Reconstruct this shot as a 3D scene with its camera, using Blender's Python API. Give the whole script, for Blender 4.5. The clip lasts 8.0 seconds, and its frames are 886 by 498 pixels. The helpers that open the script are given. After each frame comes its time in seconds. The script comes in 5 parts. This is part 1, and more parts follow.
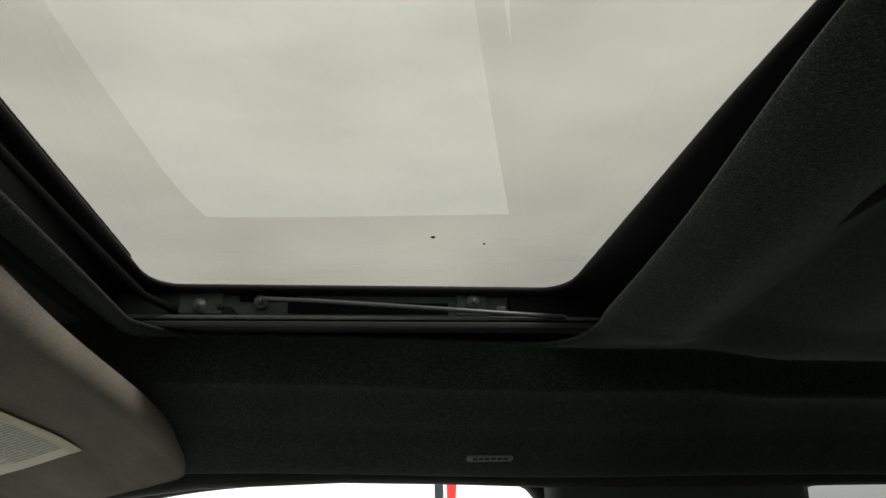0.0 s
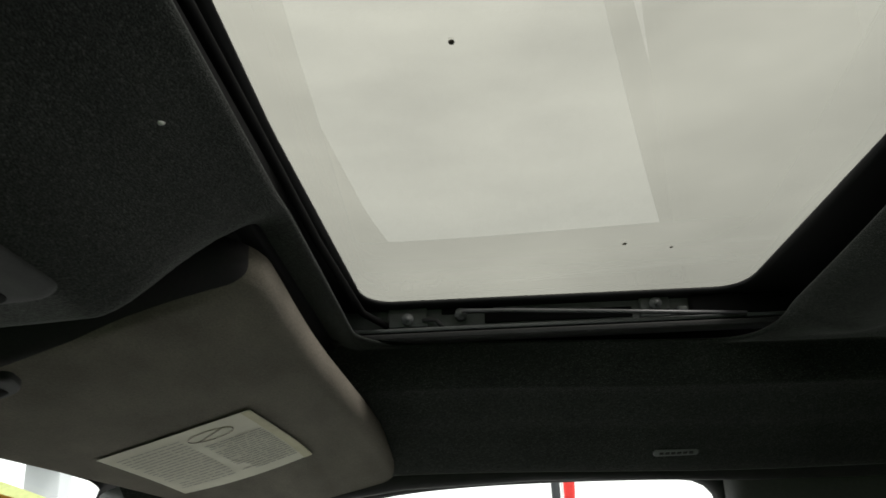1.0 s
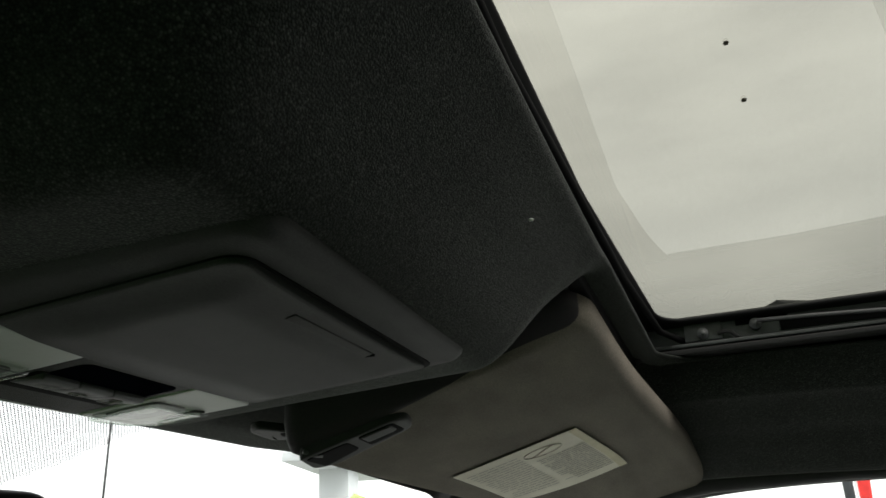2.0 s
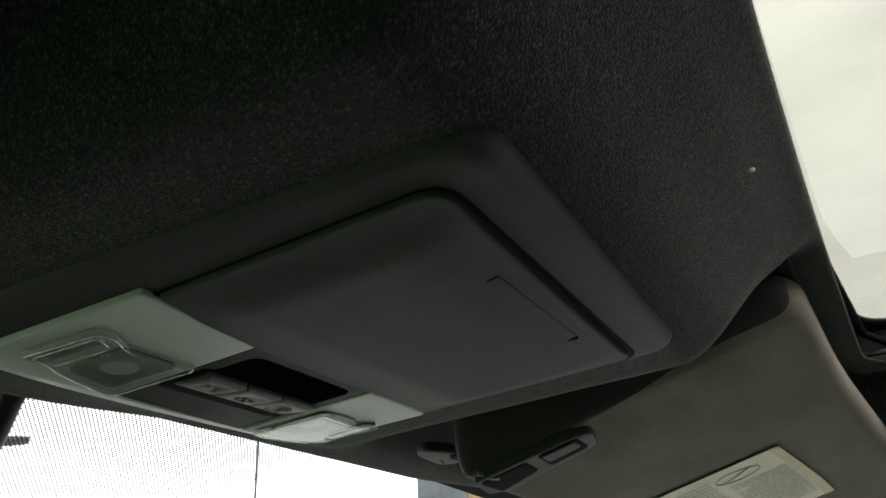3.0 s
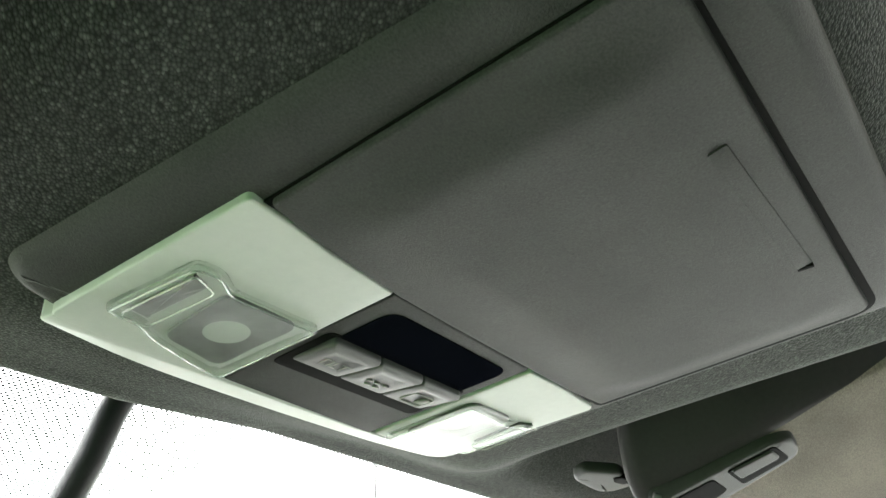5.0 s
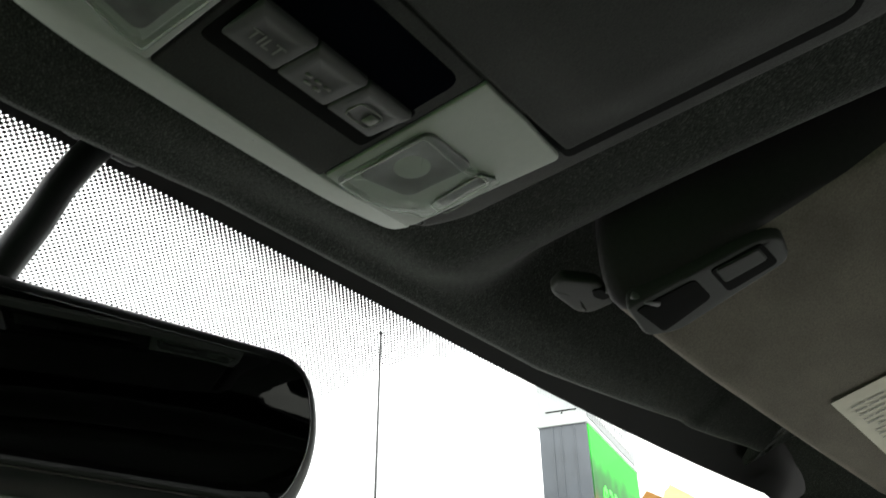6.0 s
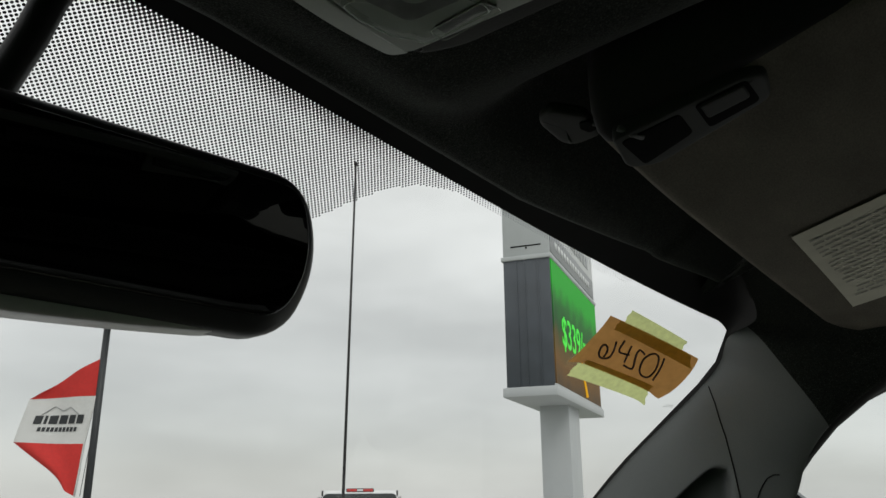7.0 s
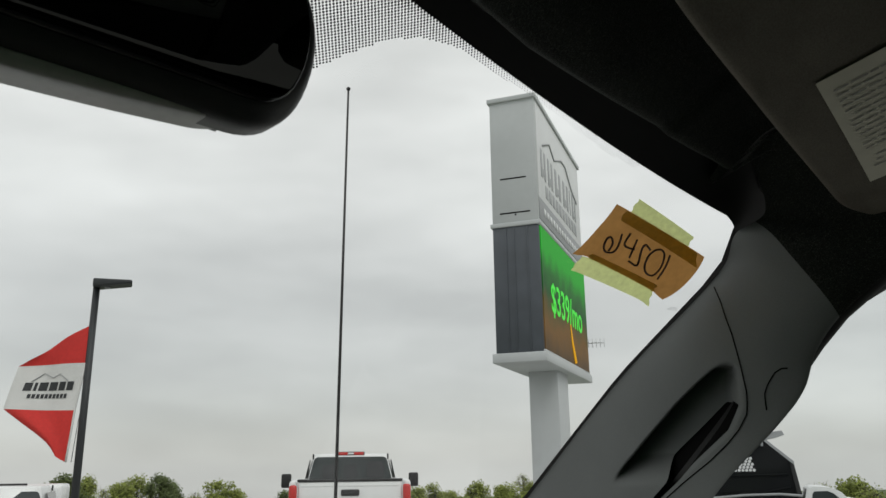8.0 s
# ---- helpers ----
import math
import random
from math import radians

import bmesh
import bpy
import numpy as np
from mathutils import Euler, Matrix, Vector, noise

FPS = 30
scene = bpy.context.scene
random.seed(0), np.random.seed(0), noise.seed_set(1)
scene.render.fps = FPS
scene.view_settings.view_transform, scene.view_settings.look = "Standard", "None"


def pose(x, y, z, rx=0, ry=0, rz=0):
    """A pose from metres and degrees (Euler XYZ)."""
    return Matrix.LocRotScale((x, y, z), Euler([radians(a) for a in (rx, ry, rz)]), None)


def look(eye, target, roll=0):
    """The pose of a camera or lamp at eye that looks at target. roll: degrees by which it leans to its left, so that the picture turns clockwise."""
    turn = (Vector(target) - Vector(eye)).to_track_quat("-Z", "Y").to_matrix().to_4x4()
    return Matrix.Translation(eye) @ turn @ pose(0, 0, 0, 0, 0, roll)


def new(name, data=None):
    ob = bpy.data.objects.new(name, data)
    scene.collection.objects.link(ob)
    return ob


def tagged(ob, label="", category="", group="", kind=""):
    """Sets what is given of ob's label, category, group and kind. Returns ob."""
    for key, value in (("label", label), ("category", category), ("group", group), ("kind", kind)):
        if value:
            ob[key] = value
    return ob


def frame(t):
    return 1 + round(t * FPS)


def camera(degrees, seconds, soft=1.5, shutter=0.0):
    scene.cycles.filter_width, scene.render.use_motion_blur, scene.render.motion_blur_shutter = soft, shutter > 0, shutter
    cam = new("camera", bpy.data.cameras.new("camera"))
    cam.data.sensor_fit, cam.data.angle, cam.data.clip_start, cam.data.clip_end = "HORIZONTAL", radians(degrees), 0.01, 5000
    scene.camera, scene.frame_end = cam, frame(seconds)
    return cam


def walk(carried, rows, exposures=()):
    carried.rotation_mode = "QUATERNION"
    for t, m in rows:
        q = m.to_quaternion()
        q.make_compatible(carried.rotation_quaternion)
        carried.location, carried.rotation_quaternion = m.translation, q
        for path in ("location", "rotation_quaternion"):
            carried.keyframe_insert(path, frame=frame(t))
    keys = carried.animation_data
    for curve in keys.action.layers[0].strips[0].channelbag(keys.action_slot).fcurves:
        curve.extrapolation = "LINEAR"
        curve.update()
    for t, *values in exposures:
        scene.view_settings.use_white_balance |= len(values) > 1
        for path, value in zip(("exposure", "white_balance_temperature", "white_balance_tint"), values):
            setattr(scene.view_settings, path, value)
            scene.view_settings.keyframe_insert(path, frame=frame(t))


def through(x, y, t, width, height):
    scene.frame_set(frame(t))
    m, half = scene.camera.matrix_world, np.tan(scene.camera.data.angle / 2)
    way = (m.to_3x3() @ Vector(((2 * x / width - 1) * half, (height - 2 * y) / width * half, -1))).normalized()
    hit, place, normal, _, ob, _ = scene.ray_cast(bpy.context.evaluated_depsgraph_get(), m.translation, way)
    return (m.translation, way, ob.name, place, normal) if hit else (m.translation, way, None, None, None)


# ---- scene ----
cam = camera(58.0, 8.0, shutter=0.14)
PATH = [
    (0, (-0.154, -0.356, 1.636), (1.73, -0.581, 2.267), -1.3),
    (0.5, (-0.164, -0.31, 1.614), (1.709, -0.476, 2.296), -1.7),
    (0.8, (-0.185, -0.282, 1.611), (1.69, -0.373, 2.3), -2.3),
    (1, (-0.204, -0.278, 1.611), (1.672, -0.258, 2.303), -2.5),
    (1.5, (-0.268, -0.256, 1.61), (1.575, 0.074, 2.312), -2.6),
    (2, (-0.293, -0.244, 1.613), (1.475, 0.351, 2.335), -3.1),
    (2.2, (-0.302, -0.245, 1.614), (1.438, 0.420, 2.342), -3.0),
    (3.4, (-0.217, -0.162, 1.6), (1.312, 0.747, 2.514), -3.1),
    (3.5, (-0.212, -0.159, 1.6), (1.298, 0.768, 2.528), -3.1),
    (4, (-0.202, -0.126, 1.6), (1.245, 0.825, 2.6), -3.2),
    (4.2, (-0.2, -0.124, 1.6), (1.232, 0.843, 2.608), -3.0),
    (5.3, (-0.181, -0.128, 1.58), (1.218, 0.861, 2.612), -3.3),
    (5.5, (-0.154, -0.126, 1.561), (1.238, 0.874, 2.591), -3.0),
    (5.7, (-0.132, -0.125, 1.545), (1.254, 0.899, 2.56), -2.4),
    (6, (-0.129, -0.107, 1.524), (1.265, 0.939, 2.506), -1.0),
    (6.2, (-0.128, -0.097, 1.517), (1.317, 0.983, 2.38), -0.7),
    (6.5, (-0.136, -0.093, 1.507), (1.372, 1.001, 2.233), -0.6),
    (7, (-0.145, -0.105, 1.515), (1.424, 0.978, 2.118), -0.4),
    (7.4, (-0.135, -0.086, 1.492), (1.459, 0.989, 2.043), -0.4),
    (7.5, (-0.134, -0.086, 1.486), (1.465, 0.986, 2.028), -0.5),
    (8, (-0.112, -0.069, 1.451), (1.49, 1.005, 1.979), -0.7),
]
EXPOSURES = [(0, 1.8), (1.0, 1.75), (2.0, 1.8), (3.3, 2.7), (3.5, 3.05), (3.7, 3.7), (3.9, 4.4), (4.2, 4.7), (5.3, 4.6), (5.5, 4.25), (5.7, 3.7), (6.0, 2.2), (6.3, 0.75), (6.7, 0.35), (7.4, 0.12), (8.0, 0.2)]
walk(cam, [(t, look(eye, target, roll)) for t, eye, target, roll in PATH], EXPOSURES)

# ---- light and exposure ----
world = bpy.data.worlds.new("overcast_sky")
scene.world = world
world.use_nodes = True
wn, wl = world.node_tree.nodes, world.node_tree.links
wn.clear()
w_out = wn.new("ShaderNodeOutputWorld")
w_sky = wn.new("ShaderNodeTexSky")
w_sky.sky_type = "NISHITA"
w_sky.sun_disc = False
w_sky.sun_elevation = radians(50)
w_sky.sun_rotation = radians(200)
w_bg_sky = wn.new("ShaderNodeBackground")
w_bg_sky.inputs[1].default_value = 0.012
w_tc = wn.new("ShaderNodeTexCoord")
w_map = wn.new("ShaderNodeMapping")
w_map.inputs["Scale"].default_value = (1.0, 1.0, 3.4)
w_noise = wn.new("ShaderNodeTexNoise")
w_noise.inputs["Scale"].default_value = 2.6
w_noise.inputs["Detail"].default_value = 5.0
w_noise.inputs["Roughness"].default_value = 0.5
w_ramp = wn.new("ShaderNodeValToRGB")
w_ramp.color_ramp.elements[0].position = 0.3
w_ramp.color_ramp.elements[0].color = (0.5, 0.5, 0.492, 1)
w_ramp.color_ramp.elements[1].position = 0.7
w_ramp.color_ramp.elements[1].color = (0.71, 0.712, 0.702, 1)
w_bg_cloud = wn.new("ShaderNodeBackground")
w_bg_cloud.inputs[1].default_value = 1.16
w_add = wn.new("ShaderNodeAddShader")
wl.new(w_sky.outputs[0], w_bg_sky.inputs[0])
wl.new(w_tc.outputs["Generated"], w_map.inputs[0])
wl.new(w_map.outputs[0], w_noise.inputs["Vector"])
wl.new(w_noise.outputs[0], w_ramp.inputs[0])
w_sep, w_rise, w_grade = wn.new("ShaderNodeSeparateXYZ"), wn.new("ShaderNodeMapRange"), wn.new("ShaderNodeMix")
w_rise.inputs[1].default_value, w_rise.inputs[2].default_value = 0.0, 0.62
w_rise.inputs[3].default_value, w_rise.inputs[4].default_value = 0.84, 1.45
w_grade.data_type, w_grade.blend_type = "RGBA", "MULTIPLY"
w_grade.inputs[0].default_value = 1
wl.new(w_tc.outputs["Generated"], w_sep.inputs[0])
wl.new(w_sep.outputs[2], w_rise.inputs[0])
wl.new(w_ramp.outputs[0], w_grade.inputs[6])
wl.new(w_rise.outputs[0], w_grade.inputs[7])
wl.new(w_grade.outputs[2], w_bg_cloud.inputs[0])
wl.new(w_bg_sky.outputs[0], w_add.inputs[0])
wl.new(w_bg_cloud.outputs[0], w_add.inputs[1])
wl.new(w_add.outputs[0], w_out.inputs[0])

sun = new("sun", bpy.data.lights.new("sun", "SUN"))
sun.data.energy = 0.7
sun.data.angle = radians(25)
sun.data.color = (1.0, 0.97, 0.92)
sun.matrix_world = look((-8, -22, 28), (0, 0, 0))


# ---- materials ----
def material(name, colour, rough=0.6, metal=0.0, vary=0.0, scale=40.0, bump=0.0, bump_scale=400.0, stretch=(1, 1, 1),
             vary2=0.0, scale2=4.0, spec=0.5, through=0.0):
    """A principled surface with variation at two scales and a fine relief, in metres."""
    m = bpy.data.materials.new(name)
    m.use_nodes = True
    n, l = m.node_tree.nodes, m.node_tree.links
    b = n["Principled BSDF"]
    b.inputs["Base Color"].default_value = (*colour, 1)
    b.inputs["Roughness"].default_value = rough
    b.inputs["Metallic"].default_value = metal
    b.inputs["Specular IOR Level"].default_value = spec
    tc = n.new("ShaderNodeTexCoord")
    mp = n.new("ShaderNodeMapping")
    mp.inputs["Scale"].default_value = stretch
    l.new(tc.outputs["Object"], mp.inputs[0])
    if vary or vary2:
        last = None
        for amount, s in ((vary, scale), (vary2, scale2)):
            if not amount:
                continue
            t = n.new("ShaderNodeTexNoise")
            t.inputs["Scale"].default_value = s
            t.inputs["Detail"].default_value = 4
            l.new(mp.outputs[0], t.inputs["Vector"])
            r = n.new("ShaderNodeMapRange")
            r.inputs[1].default_value, r.inputs[2].default_value = 0.25, 0.75
            r.inputs[3].default_value, r.inputs[4].default_value = 1 - amount, 1 + amount
            l.new(t.outputs[0], r.inputs[0])
            mx = n.new("ShaderNodeMix")
            mx.data_type, mx.blend_type = "RGBA", "MULTIPLY"
            mx.inputs[0].default_value = 1
            if last is None:
                mx.inputs[6].default_value = (*colour, 1)
            else:
                l.new(last, mx.inputs[6])
            l.new(r.outputs[0], mx.inputs[7])
            last = mx.outputs[2]
        l.new(last, b.inputs["Base Color"])
    if bump:
        t = n.new("ShaderNodeTexNoise")
        t.inputs["Scale"].default_value = bump_scale
        t.inputs["Detail"].default_value = 3
        l.new(mp.outputs[0], t.inputs["Vector"])
        bp = n.new("ShaderNodeBump")
        bp.inputs["Strength"].default_value = bump
        bp.inputs["Distance"].default_value = 1.0 / bump_scale
        l.new(t.outputs[0], bp.inputs["Height"])
        l.new(bp.outputs[0], b.inputs["Normal"])
    if through:
        tl, mx2 = n.new("ShaderNodeBsdfTranslucent"), n.new("ShaderNodeMixShader")
        mx2.inputs[0].default_value = through
        if vary or vary2:
            l.new(last, tl.inputs[0])
        l.new(b.outputs[0], mx2.inputs[1])
        l.new(tl.outputs[0], mx2.inputs[2])
        l.new(mx2.outputs[0], n["Material Output"].inputs[0])
    return m


def pane_material(name, tint, rough=0.0, gloss=0.05):
    """A thin pane: lets light through with a tint and mirrors by Fresnel."""
    m = bpy.data.materials.new(name)
    m.use_nodes = True
    n, l = m.node_tree.nodes, m.node_tree.links
    n.clear()
    out, tr, gl, mix, lw, pw, mr = (n.new("ShaderNode" + k) for k in ("OutputMaterial", "BsdfTransparent", "BsdfGlossy", "MixShader", "LayerWeight", "Math", "MapRange"))
    tr.inputs[0].default_value = (*tint, 1)
    gl.inputs["Roughness"].default_value = rough
    lw.inputs[0].default_value = 0.5
    pw.operation = "POWER"
    pw.inputs[1].default_value = 5.0
    mr.inputs[3].default_value, mr.inputs[4].default_value = gloss, 1.0
    l.new(lw.outputs["Facing"], pw.inputs[0])
    l.new(pw.outputs[0], mr.inputs[0])
    l.new(mr.outputs[0], mix.inputs[0])
    l.new(tr.outputs[0], mix.inputs[1])
    l.new(gl.outputs[0], mix.inputs[2])
    l.new(mix.outputs[0], out.inputs[0])
    return m


def glow_material(name, colour, strength):
    m = bpy.data.materials.new(name)
    m.use_nodes = True
    b = m.node_tree.nodes["Principled BSDF"]
    b.inputs["Base Color"].default_value = (*(0.2 * c for c in colour), 1)
    b.inputs["Emission Color"].default_value = (*colour, 1)
    b.inputs["Emission Strength"].default_value = strength
    return m


def woven_material(name, colour, rib=0.00125, stitch=0.00078):
    """Knitted cloth: rows of small stitches set on the bias, with soft wear."""
    m = material(name, colour, 0.95, vary=0.24, scale=330, vary2=0.2, scale2=14, spec=0.12)
    n, l = m.node_tree.nodes, m.node_tree.links
    b = n["Principled BSDF"]
    tc, mp, vo, mr, mx, bp = (n.new("ShaderNode" + k) for k in ("TexCoord", "Mapping", "TexVoronoi", "MapRange", "Mix", "Bump"))
    mp.vector_type = "TEXTURE"
    mp.inputs["Rotation"].default_value = (0, 0, radians(51))
    mp.inputs["Scale"].default_value = (rib, stitch, stitch)
    vo.inputs["Scale"].default_value = 1.0
    vo.inputs["Randomness"].default_value = 0.9
    mr.inputs[1].default_value, mr.inputs[2].default_value = 0.1, 0.75
    mr.inputs[3].default_value, mr.inputs[4].default_value = 1.6, 0.5
    mx.data_type, mx.blend_type = "RGBA", "MULTIPLY"
    mx.inputs[0].default_value = 1
    old = b.inputs["Base Color"].links[0].from_socket
    l.new(tc.outputs["Object"], mp.inputs[0])
    l.new(mp.outputs[0], vo.inputs["Vector"])
    l.new(vo.outputs["Distance"], mr.inputs[0])
    l.new(old, mx.inputs[6])
    l.new(mr.outputs[0], mx.inputs[7])
    # a few stitches are coloured brighter, as if they caught more light
    sp, pick, mx2 = (n.new("ShaderNode" + k) for k in ("SeparateColor", "MapRange", "Mix"))
    pick.inputs[1].default_value, pick.inputs[2].default_value = 0.72, 1.0
    pick.inputs[3].default_value, pick.inputs[4].default_value = 0.88, 2.0
    mx2.data_type, mx2.blend_type = "RGBA", "MULTIPLY"
    mx2.inputs[0].default_value = 1
    l.new(vo.outputs["Color"], sp.inputs[0])
    l.new(sp.outputs[0], pick.inputs[0])
    l.new(mx.outputs[2], mx2.inputs[6])
    l.new(pick.outputs[0], mx2.inputs[7])
    l.new(mx2.outputs[2], b.inputs["Base Color"])
    bp.inputs["Strength"].default_value = 0.35
    bp.inputs["Distance"].default_value = 0.0006
    b.inputs["Sheen Weight"].default_value = 0.12
    b.inputs["Sheen Roughness"].default_value = 0.35
    l.new(mr.outputs[0], bp.inputs["Height"])
    l.new(bp.outputs[0], b.inputs["Normal"])
    return m


FABRIC = woven_material("headliner_fabric", (0.019, 0.0215, 0.0185))
GRAIN = material("grained_plastic", (0.033, 0.034, 0.0325), 0.62, vary=0.3, scale=1500, bump=0.4, bump_scale=2000, vary2=0.14, scale2=45, spec=0.12)
BUTTON = material("button_plastic", (0.058, 0.058, 0.059), 0.5, vary=0.06, scale=900, bump=0.1, bump_scale=1500)
WHITE_PLASTIC = material("pale_lamp_plastic", (0.36, 0.385, 0.352), 0.5, vary=0.03, scale=300, vary2=0.05, scale2=18, bump=0.08, bump_scale=1200)
VISOR_CLOTH = material("visor_cloth", (0.132, 0.118, 0.098), 0.9, vary=0.22, scale=600, bump=0.5, bump_scale=900, vary2=0.24, scale2=14,
                       stretch=(1, 1.8, 1), spec=0.15)
# the visor cloth's shaded copy for the rolled inner end
END_SHADE = material("shaded_visor_end", (0.031, 0.028, 0.031), 0.6, vary=0.1, scale=500, vary2=0.12, scale2=20, spec=0.15)
PAPER = material("label_paper", (0.58, 0.55, 0.455), 0.75, vary=0.05, scale=60, vary2=0.08, scale2=12)
INK = material("grey_ink", (0.2, 0.2, 0.19), 0.8, vary=0.2, scale=500)
PRINT = material("pale_grey_print", (0.33, 0.315, 0.28), 0.8, vary=0.25, scale=500)
PALE_INK = material("pale_red_ink", (0.46, 0.405, 0.36), 0.8, vary=0.15, scale=300)
YELLOWED = material("yellowed_paper_edge", (0.48, 0.44, 0.3), 0.75, vary=0.1, scale=90)
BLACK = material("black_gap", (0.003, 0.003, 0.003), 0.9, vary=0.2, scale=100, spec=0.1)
RUBBER = material("black_rubber", (0.018, 0.018, 0.018), 0.7, vary=0.2, scale=60, bump=0.2, bump_scale=500, spec=0.3)
METAL_DARK = material("painted_rail_metal", (0.06, 0.064, 0.063), 0.55, 0.1, vary=0.2, scale=70, vary2=0.25, scale2=12, bump=0.15, bump_scale=300)
ROD = material("rod_steel", (0.1, 0.1, 0.102), 0.45, 0.6, vary=0.15, scale=90)
DISPLAY = material("black_display", (0.0028, 0.0033, 0.0055), 0.4, vary=0.1, scale=20, spec=0.0)
CHROME = material("lamp_reflector", (0.17, 0.17, 0.172), 0.45, 0.4, vary=0.25, scale=120)
PILLAR = material("pillar_plastic", (0.122, 0.129, 0.127), 0.68, vary=0.1, scale=1200, bump=0.3, bump_scale=1100, vary2=0.08, scale2=8, spec=0.3)
BRACKET = material("bracket_plastic", (0.03, 0.031, 0.03), 0.6, vary=0.08, scale=900, bump=0.1, bump_scale=1200, spec=0.2)
TRIM = material("cabin_trim", (0.07, 0.07, 0.068), 0.8, vary=0.12, scale=300, bump=0.2, bump_scale=500, vary2=0.15, scale2=5)
MIRROR_BODY = material("mirror_housing_plastic", (0.018, 0.019, 0.02), 0.45, vary=0.1, scale=300, bump=0.1, bump_scale=900)
MIRROR_GLASS = material("mirror_glass", (0.07, 0.072, 0.075), 0.02, 1.0, vary=0.02, scale=5)
# the lip's reflection of the hood is put into its grey colour
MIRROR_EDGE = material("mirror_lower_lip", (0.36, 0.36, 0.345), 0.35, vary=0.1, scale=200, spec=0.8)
CARD = material("brown_card", (0.44, 0.225, 0.07), 0.8, vary=0.1, scale=120, vary2=0.12, scale2=25, through=0.55)
TAPE = material("yellow_tape", (0.72, 0.78, 0.34), 0.6, vary=0.1, scale=160, bump=0.3, bump_scale=500, through=0.6)
TAPE_ON = material("yellow_tape_over_card", (0.68, 0.52, 0.1), 0.6, vary=0.12, scale=160, bump=0.3, bump_scale=500, through=0.5)
MARKER = material("marker_ink", (0.08, 0.055, 0.06), 0.7, vary=0.1, scale=300)
MAST = material("black_mast", (0.012, 0.012, 0.012), 0.5, vary=0.1, scale=90)
FRIT = material("black_enamel", (0.008, 0.008, 0.008), 0.6, vary=0.1, scale=40, spec=0.2)
WINDSHIELD = pane_material("windshield_glass", (0.735, 0.75, 0.735), gloss=0.012)
PRIVACY = pane_material("privacy_glass", (0.17, 0.176, 0.17))
REAR_GLASS = pane_material("dark_rear_glass", (0.05, 0.053, 0.05))
BOUNCE_TAN = material("tan_bounce_lining", (0.38, 0.34, 0.27), 0.9, vary=0.1, scale=30, vary2=0.12, scale2=3, bump=0.2, bump_scale=300)
SEAT = material("cabin_lining", (0.05, 0.048, 0.044), 0.9, vary=0.1, scale=30, vary2=0.12, scale2=3, bump=0.2, bump_scale=300)
# unseen driver's glass, tinted to dim the cabin's light and turn it green
GREEN_FILL_GLASS = pane_material("green_fill_side_glass", (0.17, 0.5, 0.235))
SIDE_GLASS = pane_material("side_glass", (0.735, 0.76, 0.745), gloss=0.012)
ROOF_GLASS = pane_material("sunroof_tinted_glass", (0.158, 0.156, 0.132), gloss=0.06)
LENS_RIM = pane_material("clear_lens_rim", (0.85, 0.9, 0.86), 0.1, 0.22)
LENS = pane_material("clear_lens", (0.84, 0.87, 0.84), 0.12, 0.025)
DIRT = material("dirt_speck", (0.04, 0.034, 0.02), 0.9, vary=0.2, scale=500)
LINT = material("white_lint", (0.7, 0.7, 0.68), 0.9, vary=0.1, scale=500)

CONCRETE = material("pale_concrete", (0.36, 0.36, 0.345), 0.9, vary=0.06, scale=30, vary2=0.06, scale2=0.4, bump=0.4, bump_scale=60)
GRASS = material("grass", (0.07, 0.1, 0.03), 0.95, vary=0.3, scale=6, vary2=0.25, scale2=0.15)
WHITE_PAINT = material("white_car_paint", (0.75, 0.76, 0.76), 0.25, vary=0.03, scale=8, vary2=0.04, scale2=1.2)
BLACK_PAINT = material("black_steel_body", (0.007, 0.008, 0.009), 0.6, vary=0.15, scale=12, spec=0.08)
DARK_GLASS = material("dark_car_glass", (0.035, 0.043, 0.045), 0.06, vary=0.1, scale=2, spec=0.35)
CAR_TRIM = material("black_car_trim", (0.015, 0.015, 0.016), 0.6, vary=0.15, scale=25)
HAZY_GLASS = material("grey_rear_window_glass", (0.04, 0.048, 0.048), 0.08, vary=0.15, scale=1.5, spec=0.25)
DARK_SEAT = material("dark_seat_behind_glass", (0.018, 0.02, 0.021), 0.15, vary=0.1, scale=3, spec=0.6)
RED_LAMP = material("red_lamp_lens", (0.5, 0.03, 0.025), 0.2, vary=0.12, scale=20)
SIGN_GREY = material("sign_cabinet_grey", (0.5, 0.52, 0.53), 0.5, vary=0.03, scale=4, vary2=0.06, scale2=0.4)
SIGN_WHITE = material("sign_face_white", (0.68, 0.69, 0.7), 0.45, vary=0.03, scale=4, vary2=0.05, scale2=0.5)
SIGN_DARK = material("sign_cabinet_dark", (0.07, 0.08, 0.095), 0.35, vary=0.15, scale=1.5, vary2=0.2, scale2=0.3)
SIGN_INK = material("sign_letters_grey", (0.36, 0.37, 0.38), 0.5, vary=0.06, scale=6)
SIGN_BAND = material("sign_band_grey", (0.3, 0.31, 0.32), 0.5, vary=0.05, scale=6)
POLE_DARK = material("dark_pole_paint", (0.022, 0.025, 0.028), 0.5, vary=0.15, scale=6)
FLAG_RED = material("red_flag_cloth", (0.6, 0.035, 0.03), 0.85, vary=0.08, scale=12, vary2=0.08, scale2=1.5)
FLAG_WHITE = material("white_flag_cloth", (0.68, 0.68, 0.67), 0.85, vary=0.05, scale=12, vary2=0.08, scale2=1.5)
BARK = material("bark", (0.09, 0.075, 0.06), 0.95, vary=0.3, scale=5, bump=0.5, bump_scale=20)
LEAF = material("leaves", (0.2, 0.235, 0.045), 0.8, vary=0.45, scale=0.9, vary2=0.3, scale2=0.25)
